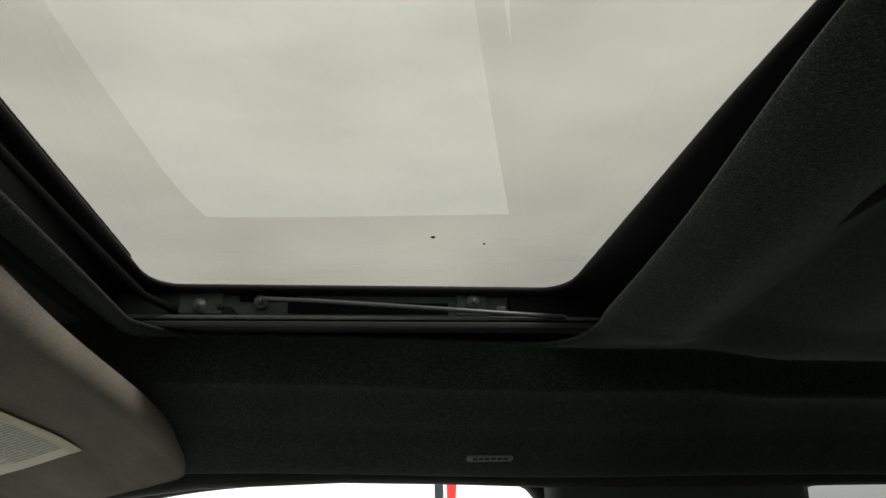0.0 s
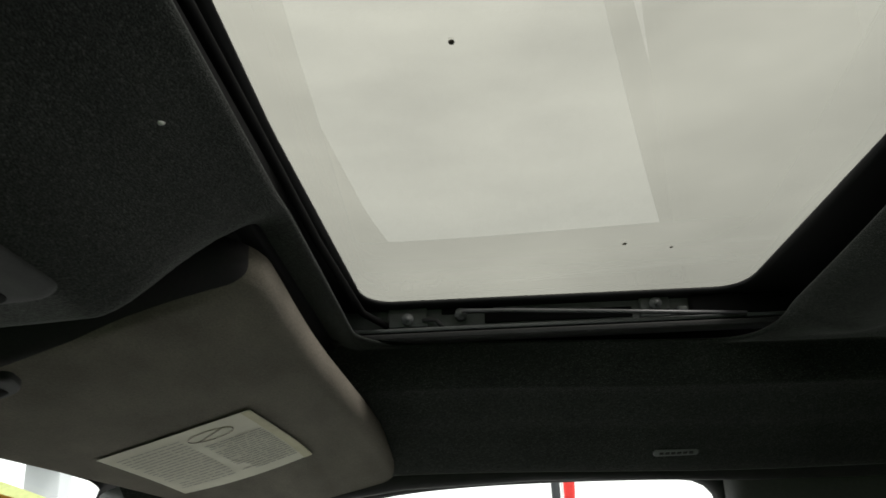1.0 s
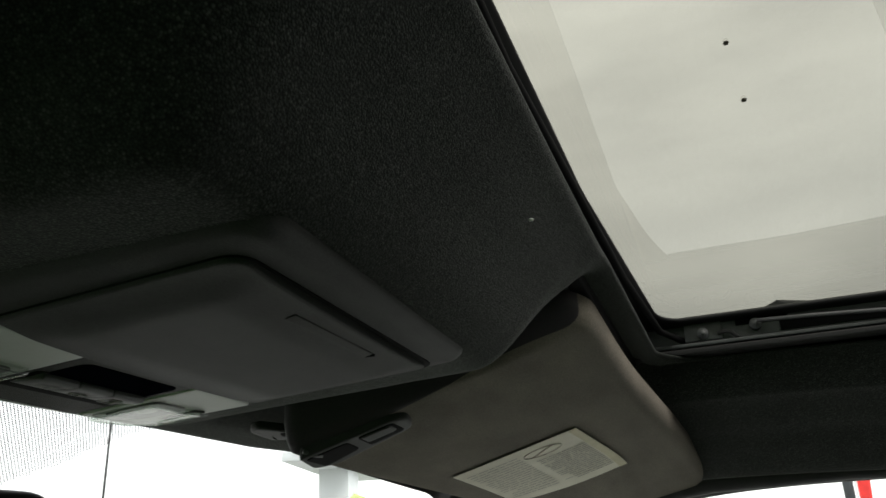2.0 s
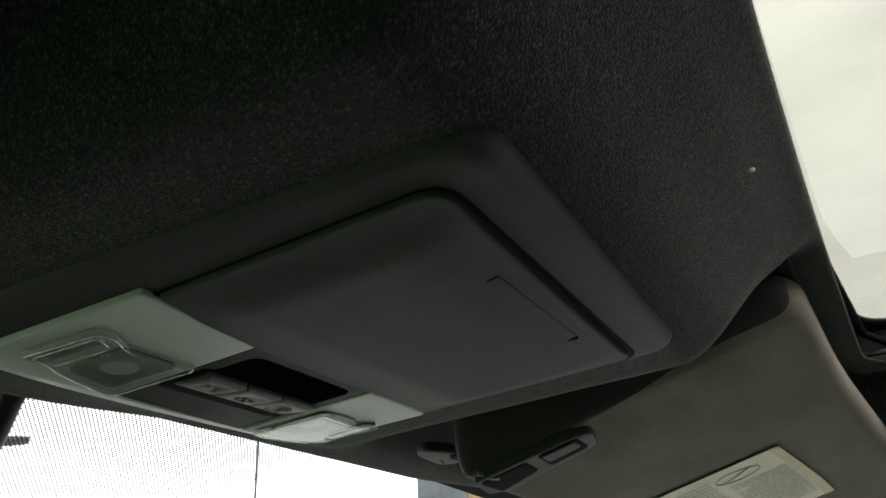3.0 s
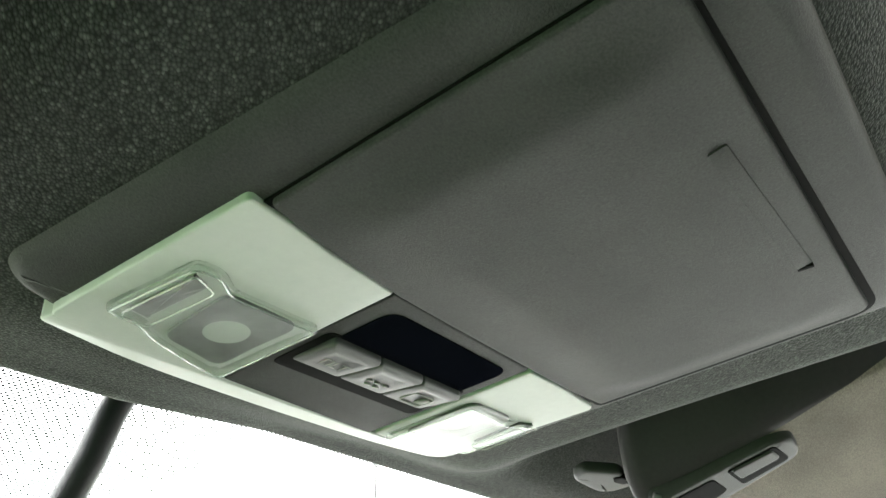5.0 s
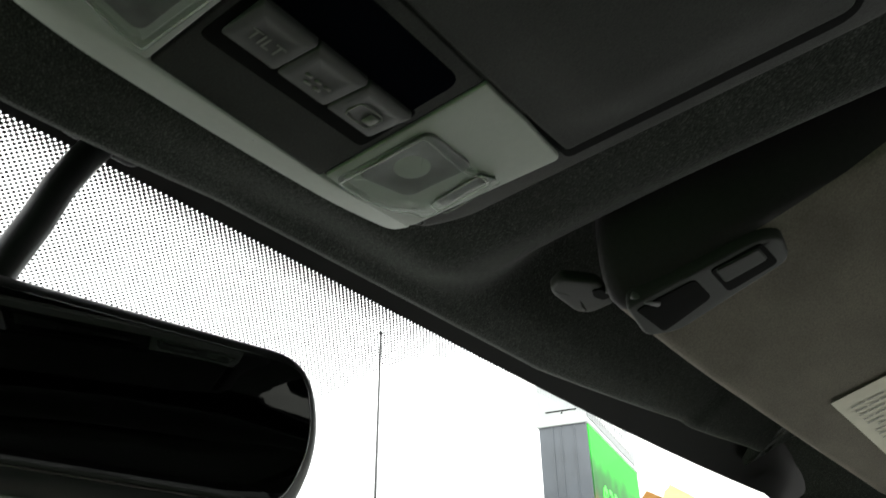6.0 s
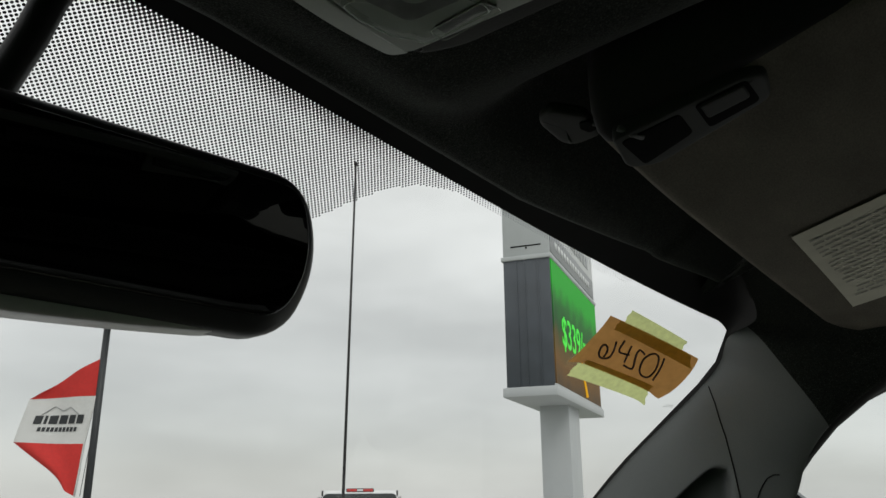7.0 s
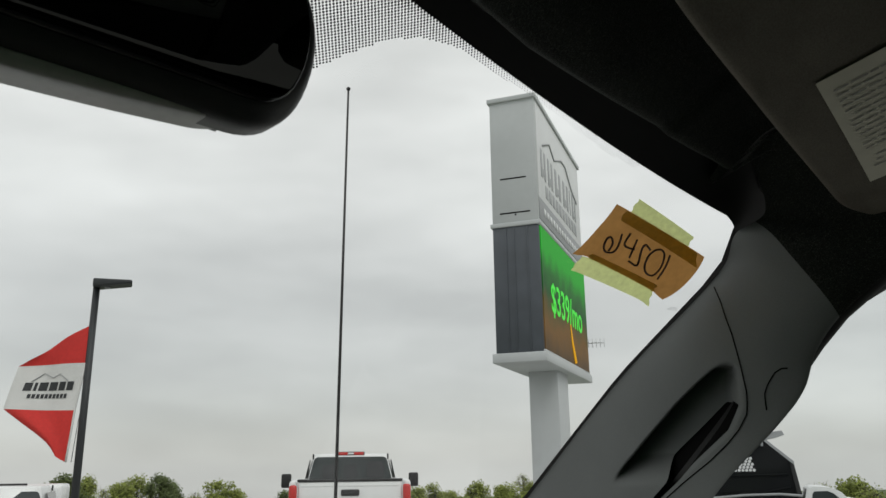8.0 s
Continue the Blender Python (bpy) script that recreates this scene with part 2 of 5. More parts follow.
LEAF_DARK = material("dark_leaves", (0.085, 0.115, 0.03), 0.8, vary=0.35, scale=0.9, vary2=0.3, scale2=0.25)
LED_GREEN = glow_material("led_bright_green", (0.05, 0.9, 0.04), 0.75)
LED_LINE = glow_material("led_yellow_line", (0.85, 0.42, 0.01), 0.8)


def led_picture():
    """The lit screen: a dark green top that turns into a brown road below."""
    m = bpy.data.materials.new("led_screen_picture")
    m.use_nodes = True
    n, l = m.node_tree.nodes, m.node_tree.links
    b = n["Principled BSDF"]
    b.inputs["Base Color"].default_value = (0.02, 0.02, 0.02, 1)
    tc, sep, ramp = n.new("ShaderNodeTexCoord"), n.new("ShaderNodeSeparateXYZ"), n.new("ShaderNodeValToRGB")
    noi, mr, add = n.new("ShaderNodeTexNoise"), n.new("ShaderNodeMapRange"), n.new("ShaderNodeMath")
    noi.inputs["Scale"].default_value = 0.9
    mr.inputs[1].default_value, mr.inputs[2].default_value = 5.3, 10.0
    add.operation = "MULTIPLY_ADD"
    add.inputs[1].default_value = 0.35
    l.new(tc.outputs["Object"], sep.inputs[0])
    l.new(tc.outputs["Object"], noi.inputs["Vector"])
    l.new(sep.outputs[2], mr.inputs[0])
    l.new(noi.outputs[0], add.inputs[0])
    l.new(mr.outputs[0], add.inputs[2])
    e = ramp.color_ramp.elements
    e[0].position, e[0].color = 0.15, (0.035, 0.018, 0.001, 1)
    e[1].position, e[1].color = 1.0, (0.0, 0.27, 0.004, 1)
    for p, c in ((0.4, (0.11, 0.048, 0.0, 1)), (0.55, (0.05, 0.042, 0.0, 1)), (0.66, (0.0, 0.05, 0.002, 1)), (0.82, (0.0, 0.1, 0.002, 1))):
        k = ramp.color_ramp.elements.new(p)
        k.color = c
    l.new(add.outputs[0], ramp.inputs[0])
    l.new(ramp.outputs[0], b.inputs["Emission Color"])
    b.inputs["Specular IOR Level"].default_value = 0.1
    b.inputs["Emission Strength"].default_value = 1.2
    return m


LED = led_picture()


# ---- builders ----
def thing(name, label="", category="", group="", kind="", m=None):
    ob = new(name)
    ob.empty_display_size = 0.1
    if m is not None:
        ob.matrix_world = m
    return tagged(ob, label, category, group, kind)


def part(name, bm, mat, parent=None, label="", smooth=True):
    """Links a bmesh as one mesh object under a thing or a part."""
    me = bpy.data.meshes.new(name)
    bmesh.ops.recalc_face_normals(bm, faces=bm.faces)
    bm.to_mesh(me)
    bm.free()
    me.materials.append(mat)
    for p in me.polygons:
        p.use_smooth = smooth
    ob = new(name, me)
    if parent is not None:
        ob.parent = parent
    return tagged(ob, label)


def grid(fn, nu, nv, bm=None, wrap=False):
    """A sheet from fn(u, v), u and v from 0 to 1. wrap closes it along u."""
    bm = bm or bmesh.new()
    rows = [[bm.verts.new(fn(i / (nu if wrap else nu - 1), j / (nv - 1))) for i in range(nu)] for j in range(nv)]
    for j in range(nv - 1):
        for i in range(nu if wrap else nu - 1):
            k = (i + 1) % nu
            bm.faces.new((rows[j][i], rows[j][k], rows[j + 1][k], rows[j + 1][i]))
    return bm


def box(bm, c, s, m=None, bevel=0.0):
    r = bmesh.ops.create_cube(bm, size=1, matrix=(m or Matrix()) @ Matrix.LocRotScale(c, None, s))
    if bevel:
        es = list({e for v in r["verts"] for e in v.link_edges})
        bmesh.ops.bevel(bm, geom=es, offset=bevel, segments=2, affect="EDGES", profile=0.5)
    return bm


def tube(bm, pts, radius, n=10, taper=None):
    """A round bar along pts; taper is the far end's radius."""
    pts = [Vector(p) for p in pts]
    rings, side = [], None
    for i, p in enumerate(pts):
        d = (pts[min(i + 1, len(pts) - 1)] - pts[max(i - 1, 0)]).normalized()
        if side is None:
            side = d.orthogonal().normalized()
        side = (side - d * side.dot(d)).normalized()
        up = d.cross(side)
        r = radius if taper is None else radius + (taper - radius) * i / (len(pts) - 1)
        rings.append([bm.verts.new(p + r * (math.cos(a) * side + math.sin(a) * up)) for a in (2 * math.pi * k / n for k in range(n))])
    for a, b in zip(rings, rings[1:]):
        for k in range(n):
            bm.faces.new((a[k], a[(k + 1) % n], b[(k + 1) % n], b[k]))
    bm.faces.new(rings[0])
    bm.faces.new(rings[-1])
    return bm


def rounded(corners, radii, n=6):
    """A closed outline with rounded corners, from plain corners in order."""
    out, k = [], len(corners)
    for i in range(k):
        p = Vector(corners[i])
        a, b = (Vector(corners[i - 1]) - p), (Vector(corners[(i + 1) % k]) - p)
        r = radii[i] if isinstance(radii, (list, tuple)) else radii
        r = min(r, 0.49 * a.length, 0.49 * b.length)
        s, e = p + a.normalized() * r, p + b.normalized() * r
        for j in range(n + 1):
            t = j / n
            out.append((1 - t) ** 2 * s + 2 * t * (1 - t) * p + t * t * e)
    return out


def inset(outline, d):
    k, out = len(outline), []
    area = sum(outline[i][0] * outline[(i + 1) % k][1] - outline[(i + 1) % k][0] * outline[i][1] for i in range(k))
    for i in range(k):
        t = outline[(i + 1) % k] - outline[i - 1]
        q = Vector((-t.y, t.x)).normalized() * (1 if area > 0 else -1)
        out.append(outline[i] + q * d)
    return out


def pad(outline, zf, thick, r, rings=4, bm=None, steps=4):
    """A cushion-edged plate: the outline in x and y, its lower face at zf(x, y), rounded over r at the edge."""
    bm = bm or bmesh.new()
    cen = sum(outline, Vector((0, 0))) / len(outline)
    loops = []

    def loop(pts, dz):
        loops.append([bm.verts.new((p.x, p.y, zf(p.x, p.y) + dz)) for p in pts])

    inner = inset(outline, r)
    for j in range(rings, 0, -1):
        loop([cen + (p - cen) * (1 - j / (rings + 0.6)) for p in inner], 0)
    for j in range(steps + 1):
        a = math.pi / 2 * j / steps
        loop(inset(outline, r * (1 - math.sin(a))), r * (1 - math.cos(a)))
    loop(outline, thick - 0.5 * r)
    loop(inset(outline, 0.5 * r), thick)
    n = len(outline)
    for a, b in zip(loops, loops[1:]):
        for k in range(n):
            bm.faces.new((a[k], a[(k + 1) % n], b[(k + 1) % n], b[k]))
    bm.faces.new(loops[0])
    bm.faces.new(loops[-1])
    return bm


def even(outline, step):
    """The same outline with its long stretches cut into short ones."""
    out = []
    for i, p in enumerate(outline):
        q = outline[(i + 1) % len(outline)]
        k = max(1, math.ceil((q - p).length / step))
        out += [p.lerp(q, j / k) for j in range(k)]
    return out


def plate(outline, zf, thick, r, n=48):
    """Like pad, but its lower face is a fine even mesh that follows every bend of zf."""
    outline = even([p for i, p in enumerate(outline) if (p - outline[i - 1]).length > 1e-6], max((p - outline[0]).length for p in outline) / 40)
    bm = bmesh.new()
    loops = []

    def loop(pts, dz):
        loops.append([bm.verts.new((p.x, p.y, zf(p.x, p.y) + dz)) for p in pts])

    inner = inset(outline, r)
    cen = sum(inner, Vector((0, 0))) / len(inner)
    for j in range(n, 0, -1):
        loop([cen + (p - cen) * (1 - j / (n + 0.6)) for p in inner], 0)
    for j in range(5):
        a = math.pi / 2 * j / 4
        loop(inset(outline, r * (1 - math.sin(a))), r * (1 - math.cos(a)))
    loop(outline, thick - 0.5 * r)
    k = len(outline)
    for a, b in zip(loops, loops[1:]):
        for i in range(k):
            bm.faces.new((a[i], a[(i + 1) % k], b[(i + 1) % k], b[i]))
    bm.faces.new(loops[0])
    bm.faces.new(loops[-1])
    return bm


def lettering(text, size, m, mat, name, parent, depth=0.0004, bold=0.0, shear=0.0):
    """Words in the built-in font as a mesh, laid out in the plane of m."""
    cu = bpy.data.curves.new(name, "FONT")
    cu.body, cu.size, cu.align_x, cu.align_y, cu.extrude, cu.offset, cu.shear = text, size, "CENTER", "CENTER", depth, bold, shear
    tmp = new("tmp_text", cu)
    me = bpy.data.meshes.new_from_object(tmp.evaluated_get(bpy.context.evaluated_depsgraph_get()))
    bpy.data.objects.remove(tmp)
    me.transform(m)
    me.materials.clear()
    me.materials.append(mat)
    ob = new(name, me)
    ob.parent = parent
    return ob


def smooth(a, b, x):
    t = min(1.0, max(0.0, (x - a) / (b - a)))
    return t * t * (3 - 2 * t)


def table(pairs, x):
    """A value read off a short table of (x, value), straight between."""
    if x <= pairs[0][0]:
        return pairs[0][1]
    for (a, va), (b, vb) in zip(pairs, pairs[1:]):
        if x <= b:
            return va + (vb - va) * (x - a) / (b - a)
    return pairs[-1][1]

# ---- cabin: shapes shared by several things ----
HOLE = (0.0, -0.365, 0.475, 0.165)      # middle and half sizes of the roof opening


def rear_lip(x):
    """Where the padded rear lip of the roof opening begins."""
    return -0.515 - 0.03 * (1 - math.exp(-((x / 0.2) ** 2)))


def roof_z(x, y):
    """Height of the headliner's underside."""
    ax = abs(x)
    z = 1.772 - 0.19 * max(0.0, y + 0.2) - 0.02 * smooth(-0.7, -1.6, y)
    z += (0.018 * smooth(-0.165, -0.2, y) + 0.004 * smooth(-0.3, -0.5, y)) * max(0.0, 1 - (x / 0.47) ** 2)
    back = rear_lip(x) - y
    if back > 0:
        roll = math.sin(math.pi * min(1.0, back / 0.1)) ** 0.75
        z -= (0.02 * roll * (1 - smooth(0.41, 0.47, ax)) + 0.016 * smooth(0.09, 0.18, back) * (1 - smooth(0.42, 0.55, ax))) * (1 - 0.6 * smooth(0.3, 0.6, back))
    drop = 0.03 * smooth(0.477, 0.497, ax) + 0.036 * smooth(0.482, 0.57, ax) + 0.032 * smooth(0.545, 0.615, ax)
    z -= drop * (1 - 0.88 * smooth(-0.12, 0.075, y))
    z -= 0.009 * smooth(-0.22, -0.6, y) * smooth(0.4, 0.47, ax)
    pocket = smooth(0.165, 0.21, ax) * (1 - smooth(0.56, 0.66, ax)) * smooth(-0.2, -0.15, y) * (1 - smooth(0.05, 0.115, y))
    z += 0.022 * pocket
    w = (1 - smooth(0.135, 0.2, ax)) * smooth(-0.182, -0.114, y)
    z = z + (min(z, 1.706 - 0.05 * y + 0.011 * smooth(0.09, 0.132, y) * (0.35 + 0.65 * smooth(-0.05, 0.09, x))) - z) * w
    return z


def pane_z(x):
    """Height of the crowned sunroof pane."""
    return 1.846 - 0.145 * x * x


def shield_z(x, y):
    """Height of the windshield's inner face."""
    return 1.877 - 0.62 * y - 0.253 * x * x


def shield_top(x):
    return 0.208 - 0.16 * x * x - 0.08 * x ** 4


def visor_z(x, y):
    return 1.677 - 0.25 * (y + 0.01) + (-0.07 + 0.6 * y) * (abs(x) - 0.39) - 0.022 * smooth(0.47, 0.7, abs(x)) * smooth(0.02, -0.14, y)


def console_z(x, y):
    return 1.6975 - 0.07 * y + 0.1 * x * x


def lid_z(x, y):
    """The bin lid bellies down and folds up along both long sides."""
    belly = smooth(-0.089, -0.066, x) * (1 - smooth(0.066, 0.09, x)) * (0.35 + 0.65 * smooth(-0.106, -0.08, y)) * (1 - 0.75 * smooth(-0.03, -0.002, y))
    return console_z(x, y) - 0.0006 - 0.0042 * belly


# ---- headliner ----
def side_loop(nf, nr, half_x, y0, y1):
    """A rectangle's rim, front side first, as points with the side they lie on."""
    pts = [(-half_x + 2 * half_x * i / nf, y1) for i in range(nf)]
    pts += [(half_x, y1 + (y0 - y1) * i / nr) for i in range(nr)]
    pts += [(half_x - 2 * half_x * i / nf, y0) for i in range(nf)]
    pts += [(-half_x, y0 + (y1 - y0) * i / nr) for i in range(nr)]
    return pts


def headliner():
    cx, cy, hx, hy = HOLE
    nf, nr, rad = 190, 70, 0.05
    raw = side_loop(nf, nr, hx, cy - hy, cy + hy)
    inner = []
    for x, y in raw:
        qx, qy = min(hx - rad, max(-hx + rad, x)), min(cy + hy - rad, max(cy - hy + rad, y))
        d = Vector((x - qx, y - qy))
        d = d.normalized() * rad if d.length > 1e-6 else d
        bow = Vector((0, 0.008 * max(0.0, 1 - (x / hx) ** 2))) if y > cy + hy - 0.01 else Vector((0, 0))
        p = Vector((qx, qy)) + d + bow
        p.y += 0.003 * smooth(-0.27, -0.21, p.y)
        inner.append(p - Vector((0, (0.03 * (1 - math.exp(-((p.x / 0.2) ** 2))) - 0.015) * smooth(-0.4, -0.53, p.y))))
    far = [Vector(p) for p in side_loop(nf, nr, 0.606, -1.62, 0.135)]
    outer = [Vector((p.x, p.y - (0.16 * max(0.0, p.x * p.x - 0.09) if i <= nf else 0))) for i, p in enumerate(far)]
    bm, loops = bmesh.new(), []

    def ring(pts, dz=0.0, zs=None):
        loops.append([bm.verts.new((p.x, p.y, (roof_z(p.x, p.y) if zs is None else zs[i]) + dz)) for i, p in enumerate(pts)])

    for d, up in ((0.005, 0.0042), (0.002, 0.0038), (0.0005, 0.0026), (0.0005, 0.0014), (0.002, 0.0003)):
        ring(inset(inner, -d), up)
    base = inset(inner, -0.005)
    steps = 52
    for j in range(steps + 1):
        t = j / steps
        # rows crowd together behind the opening, where the rear lip rolls
        ring([a + (b - a) * t ** (1 + 1.2 * smooth(-0.42, -0.5, a.y)) for a, b in zip(base, outer)])
    c = Vector((0, -0.3))
    edge = [roof_z(p.x, p.y) for p in outer]
    for out, up in ((0.006, 0.002), (0.011, 0.009), (0.014, 0.02), (0.05, 0.05)):
        ring([p + Vector((0, out)) if i <= nf else p + (p - c).normalized() * out for i, p in enumerate(outer)], up, edge)
    n = len(raw)
    for a, b in zip(loops, loops[1:]):
        for k in range(n):
            bm.faces.new((a[k], a[(k + 1) % n], b[(k + 1) % n], b[k]))
    ob = part("headliner", bm, FABRIC)
    return tagged(ob, "charcoal woven fabric headliner with padded sunroof opening", "headliner", kind="structure")


headliner()


# ---- windshield ----
def windshield():
    w = thing("window_1", "sloping clear windshield with black dotted shade band", "windshield", kind="structure")
    lip = [(0.085, 0.63), (0.105, 0.672), (0.118, 0.697), (0.137, 0.724), (0.163, 0.738), (0.28, 0.772), (0.454, 0.851), (0.66, 0.92), (1.1, 1.02)]
    half = [(0.1, 0.74), (0.163, 0.765), (0.28, 0.81), (0.454, 0.885), (0.66, 0.95), (1.1, 1.05)]

    def pane(u, v):
        y = 0.1 + 1.0 * v
        x = (2 * u - 1) * table(half, y)
        return (x, y, shield_z(x, y) + 0.004)

    g = part("pane", grid(pane, 40, 40), WINDSHIELD, w, "clear glass")
    g.visible_shadow = False

    def border(u, v):
        x = (2 * u - 1) * 0.74
        y = shield_top(x) - 0.1 * (1 - v)
        return (x, y, shield_z(x, y) + 0.001)

    part("top_enamel_band", grid(border, 80, 5), FRIT, w, "solid black enamel band")
    for s in (-1, 1):
        def edge(u, v):
            y = 0.09 + 1.0 * v
            x = table(lip, y) + 0.07 * u
            return (s * x, y, shield_z(x, y) + 0.001)

        part("side_enamel_band", grid(edge, 4, 40), FRIT, w, "solid black enamel band")
    for s in (-1, 1):
        def corner(u, v):
            a, c, b = Vector((0.638, 0.127)), Vector((0.697, 0.1075)), Vector((0.716, 0.126))
            q = (1 - u) ** 2 * a + 2 * u * (1 - u) * c + u * u * b + Vector((0.012, -0.02)) * v
            return (s * q.x, q.y, shield_z(q.x, q.y) - 0.0005)

        part("corner_enamel", grid(corner, 14, 4), FRIT, w, "rounded corner of the enamel band")
    for k, (n, size) in enumerate(((4, 0.0026), (3, 0.0034))):
        bm = bmesh.new()
        for i in range(n):
            x, y = 0.7325 + 0.0032 * i + 0.001 * k, 0.2045 - 0.0018 * i - 0.003 * k
            box(bm, (x, y, shield_z(x, y) - 0.0004), (0.6 * size, 0.0012, 0.0004))
        part("etched_mark", bm, SIGN_INK, w, "small etched bars on the glass")
    # shade band of small dots, denser and larger towards the top
    low = [(0.0, 0.31), (0.2, 0.3), (0.232, 0.264), (0.245, 0.243), (0.259, 0.224), (0.28, 0.2085), (0.309, 0.198), (0.36, 0.191), (0.5, 0.17), (0.62, 0.138)]
    # (a square lattice set on its corner)
    pitch, verts, faces = 0.00222, [], []
    across, down = pitch * math.sqrt(2), pitch * math.sqrt(0.5) / 1.177
    for row in range(90):
        for col in range(-185, 186):
            x = (col + 0.5 * (row % 2)) * across
            top = shield_top(x)
            y = top + 0.001 + row * down
            end = table(low, abs(x))
            if y > end or abs(x) > 0.54 or end - top < 0.0018:
                continue
            k = (y - top) / max(0.004, end - top)
            r = pitch * (0.42 - 0.07 * k + 0.11 * (1 - smooth(0.0, min(0.014, 0.3 * (end - top)), y - top)) * smooth(0.3, 0.18, abs(x)))
            r *= 1 - 0.55 * smooth(0.28, 0.42, abs(x))
            b = len(verts)
            for a in range(8):
                px, py = x + r * math.cos(a * math.pi / 4), y + 0.85 * r * math.sin(a * math.pi / 4)
                verts.append((px, py, shield_z(px, py) + 0.002))
            faces.append(tuple(range(b, b + 8)))
    me = bpy.data.meshes.new("dot_band")
    me.from_pydata(verts, [], faces)
    me.materials.append(FRIT)
    ob = new("dot_band", me)
    ob.parent = w
    tagged(ob, "black enamel dots printed on the glass", kind="stuff")


windshield()


# ---- sunroof ----
def sunroof():
    s = thing("sunroof", "closed tinted sunroof with dark frame and side rails", "sunroof")
    gx, y0, y1 = 0.471, -0.533, -0.201
    base = rounded([(-gx, y0), (-0.2, y0), (0.2, y0), (gx, y0), (gx, y1), (0.2, y1), (-0.2, y1), (-gx, y1)], [0.03, 0.01, 0.01, 0.03, 0.03, 0.01, 0.01, 0.03], 8)
    outline = [p + Vector((0, (0.0275 if p.y > -0.36 else -0.02) * max(0.0, 1 - (p.x / gx) ** 2))) for p in base]
    # frame: a black collar that runs from the rails up to the pane
    bm = bmesh.new()
    rings = []
    for d, dz in ((-0.1, -0.005), (-0.006, -0.005), (0.0, -0.0045), (0.001, -0.003), (0.0, -0.0012), (-0.05, -0.0005)):
        rings.append([bm.verts.new((p.x, p.y, pane_z(p.x) + dz)) for p in inset(outline, d)])
    n = len(outline)
    for a, b in zip(rings, rings[1:]):
        for k in range(n):
            bm.faces.new((a[k], a[(k + 1) % n], b[(k + 1) % n], b[k]))
    part("frame", bm, FRIT, s, "black painted frame")
    pane = part("pane", grid(lambda u, v: (-0.5 + u, -0.6 + 0.46 * v, pane_z(-0.5 + u)), 200, 6), ROOF_GLASS, s, "tinted roof glass")
    pane.visible_shadow = False
    # front and rear walls of the opening
    for nm, y, zz in (("front_channel", -0.166, 1.812), ("rear_channel", -0.6, 1.81)):
        part(nm, box(bmesh.new(), (0, y, zz), (1.02, 0.012, 0.075), bevel=0.002), BLACK, s)
    part("front_seal", tube(bmesh.new(), [(-0.49, -0.222, 1.793), (-0.45, -0.2, 1.798), (-0.3, -0.188, 1.806), (0, -0.179, 1.812), (0.3, -0.188, 1.806), (0.45, -0.2, 1.798), (0.49, -0.222, 1.793)], 0.003), BLACK, s, "black rubber seal")
    for sx in (-1, 1):
        rail = part("side_rail", box(bmesh.new(), (sx * 0.4885, -0.375, 1.798), (0.012, 0.43, 0.038), bevel=0.002), METAL_DARK, s, "grey painted guide rail")
        part("ledge", box(bmesh.new(), (sx * 0.4775, -0.375, 1.7865), (0.014, 0.42, 0.0035), bevel=0.001), METAL_DARK, rail)
        part("lower_channel", box(bmesh.new(), (sx * 0.4725, -0.375, 1.779), (0.02, 0.42, 0.005), bevel=0.001), RUBBER, rail)
        # added black strip blocks the sky gap between rail and headliner
        part("gap_blocker", box(bmesh.new(), (sx * 0.53, -0.375, 1.79), (0.004, 0.46, 0.05)), BLACK, rail)
        part("mount_plate", box(bmesh.new(), (sx * 0.481, -0.237, 1.8), (0.005, 0.034, 0.018), bevel=0.001), METAL_DARK, rail)
        part("slide_plate", box(bmesh.new(), (sx * 0.481, -0.455, 1.8005), (0.005, 0.026, 0.02), bevel=0.001), METAL_DARK, rail)
        # raised black boxes stand in for the shade inside the rail's slots
        part("slot", box(bmesh.new(), (sx * 0.4823, -0.37, 1.797), (0.003, 0.13, 0.009), bevel=0.0005), BLACK, rail)
        part("slot_step", box(bmesh.new(), (sx * 0.4823, -0.29, 1.8055), (0.003, 0.046, 0.007), bevel=0.0005), BLACK, rail)
        # black block puts the shade at the rail's rear end into colour
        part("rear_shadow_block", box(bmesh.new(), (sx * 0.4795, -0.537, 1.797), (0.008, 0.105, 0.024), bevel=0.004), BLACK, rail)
        for y, z in ((-0.237, 1.797), (-0.455, 1.8015), (-0.284, 1.8)):
            bm = bmesh.new()
            tube(bm, [(sx * 0.4825, y, z), (sx * 0.4735, y, z)], 0.0052, 12)
            tube(bm, [(sx * 0.4745, y, z), (sx * 0.4715, y, z)], 0.0026, 6)
            part("screw", bm, METAL_DARK, rail, "round rail screw")
        part("small_clip", box(bmesh.new(), (sx * 0.4775, -0.478, 1.795), (0.006, 0.008, 0.006), bevel=0.001), METAL_DARK, rail)
        part("hook", tube(bmesh.new(), [(sx * 0.4775, -0.268, 1.789), (sx * 0.4775, -0.262, 1.796), (sx * 0.4775, -0.256, 1.797), (sx * 0.4775, -0.25, 1.796)], 0.002, 8), RUBBER, rail)
        part("deflector_arm", tube(bmesh.new(), [(sx * 0.4705, -0.286, 1.8015), (sx * 0.4695, -0.33, 1.7995), (sx * 0.4685, -0.42, 1.794), (sx * 0.4675, -0.53, 1.787)], 0.0019, 10), ROD, s, "thin steel deflector arm")
    # specks on the pane
    for x, y, r in ((0.3815, -0.413, 0.002), (0.391, -0.4515, 0.0013), (0.1305, -0.283, 0.0019), (0.072, -0.275, 0.0017)):
        bm = bmesh.new()
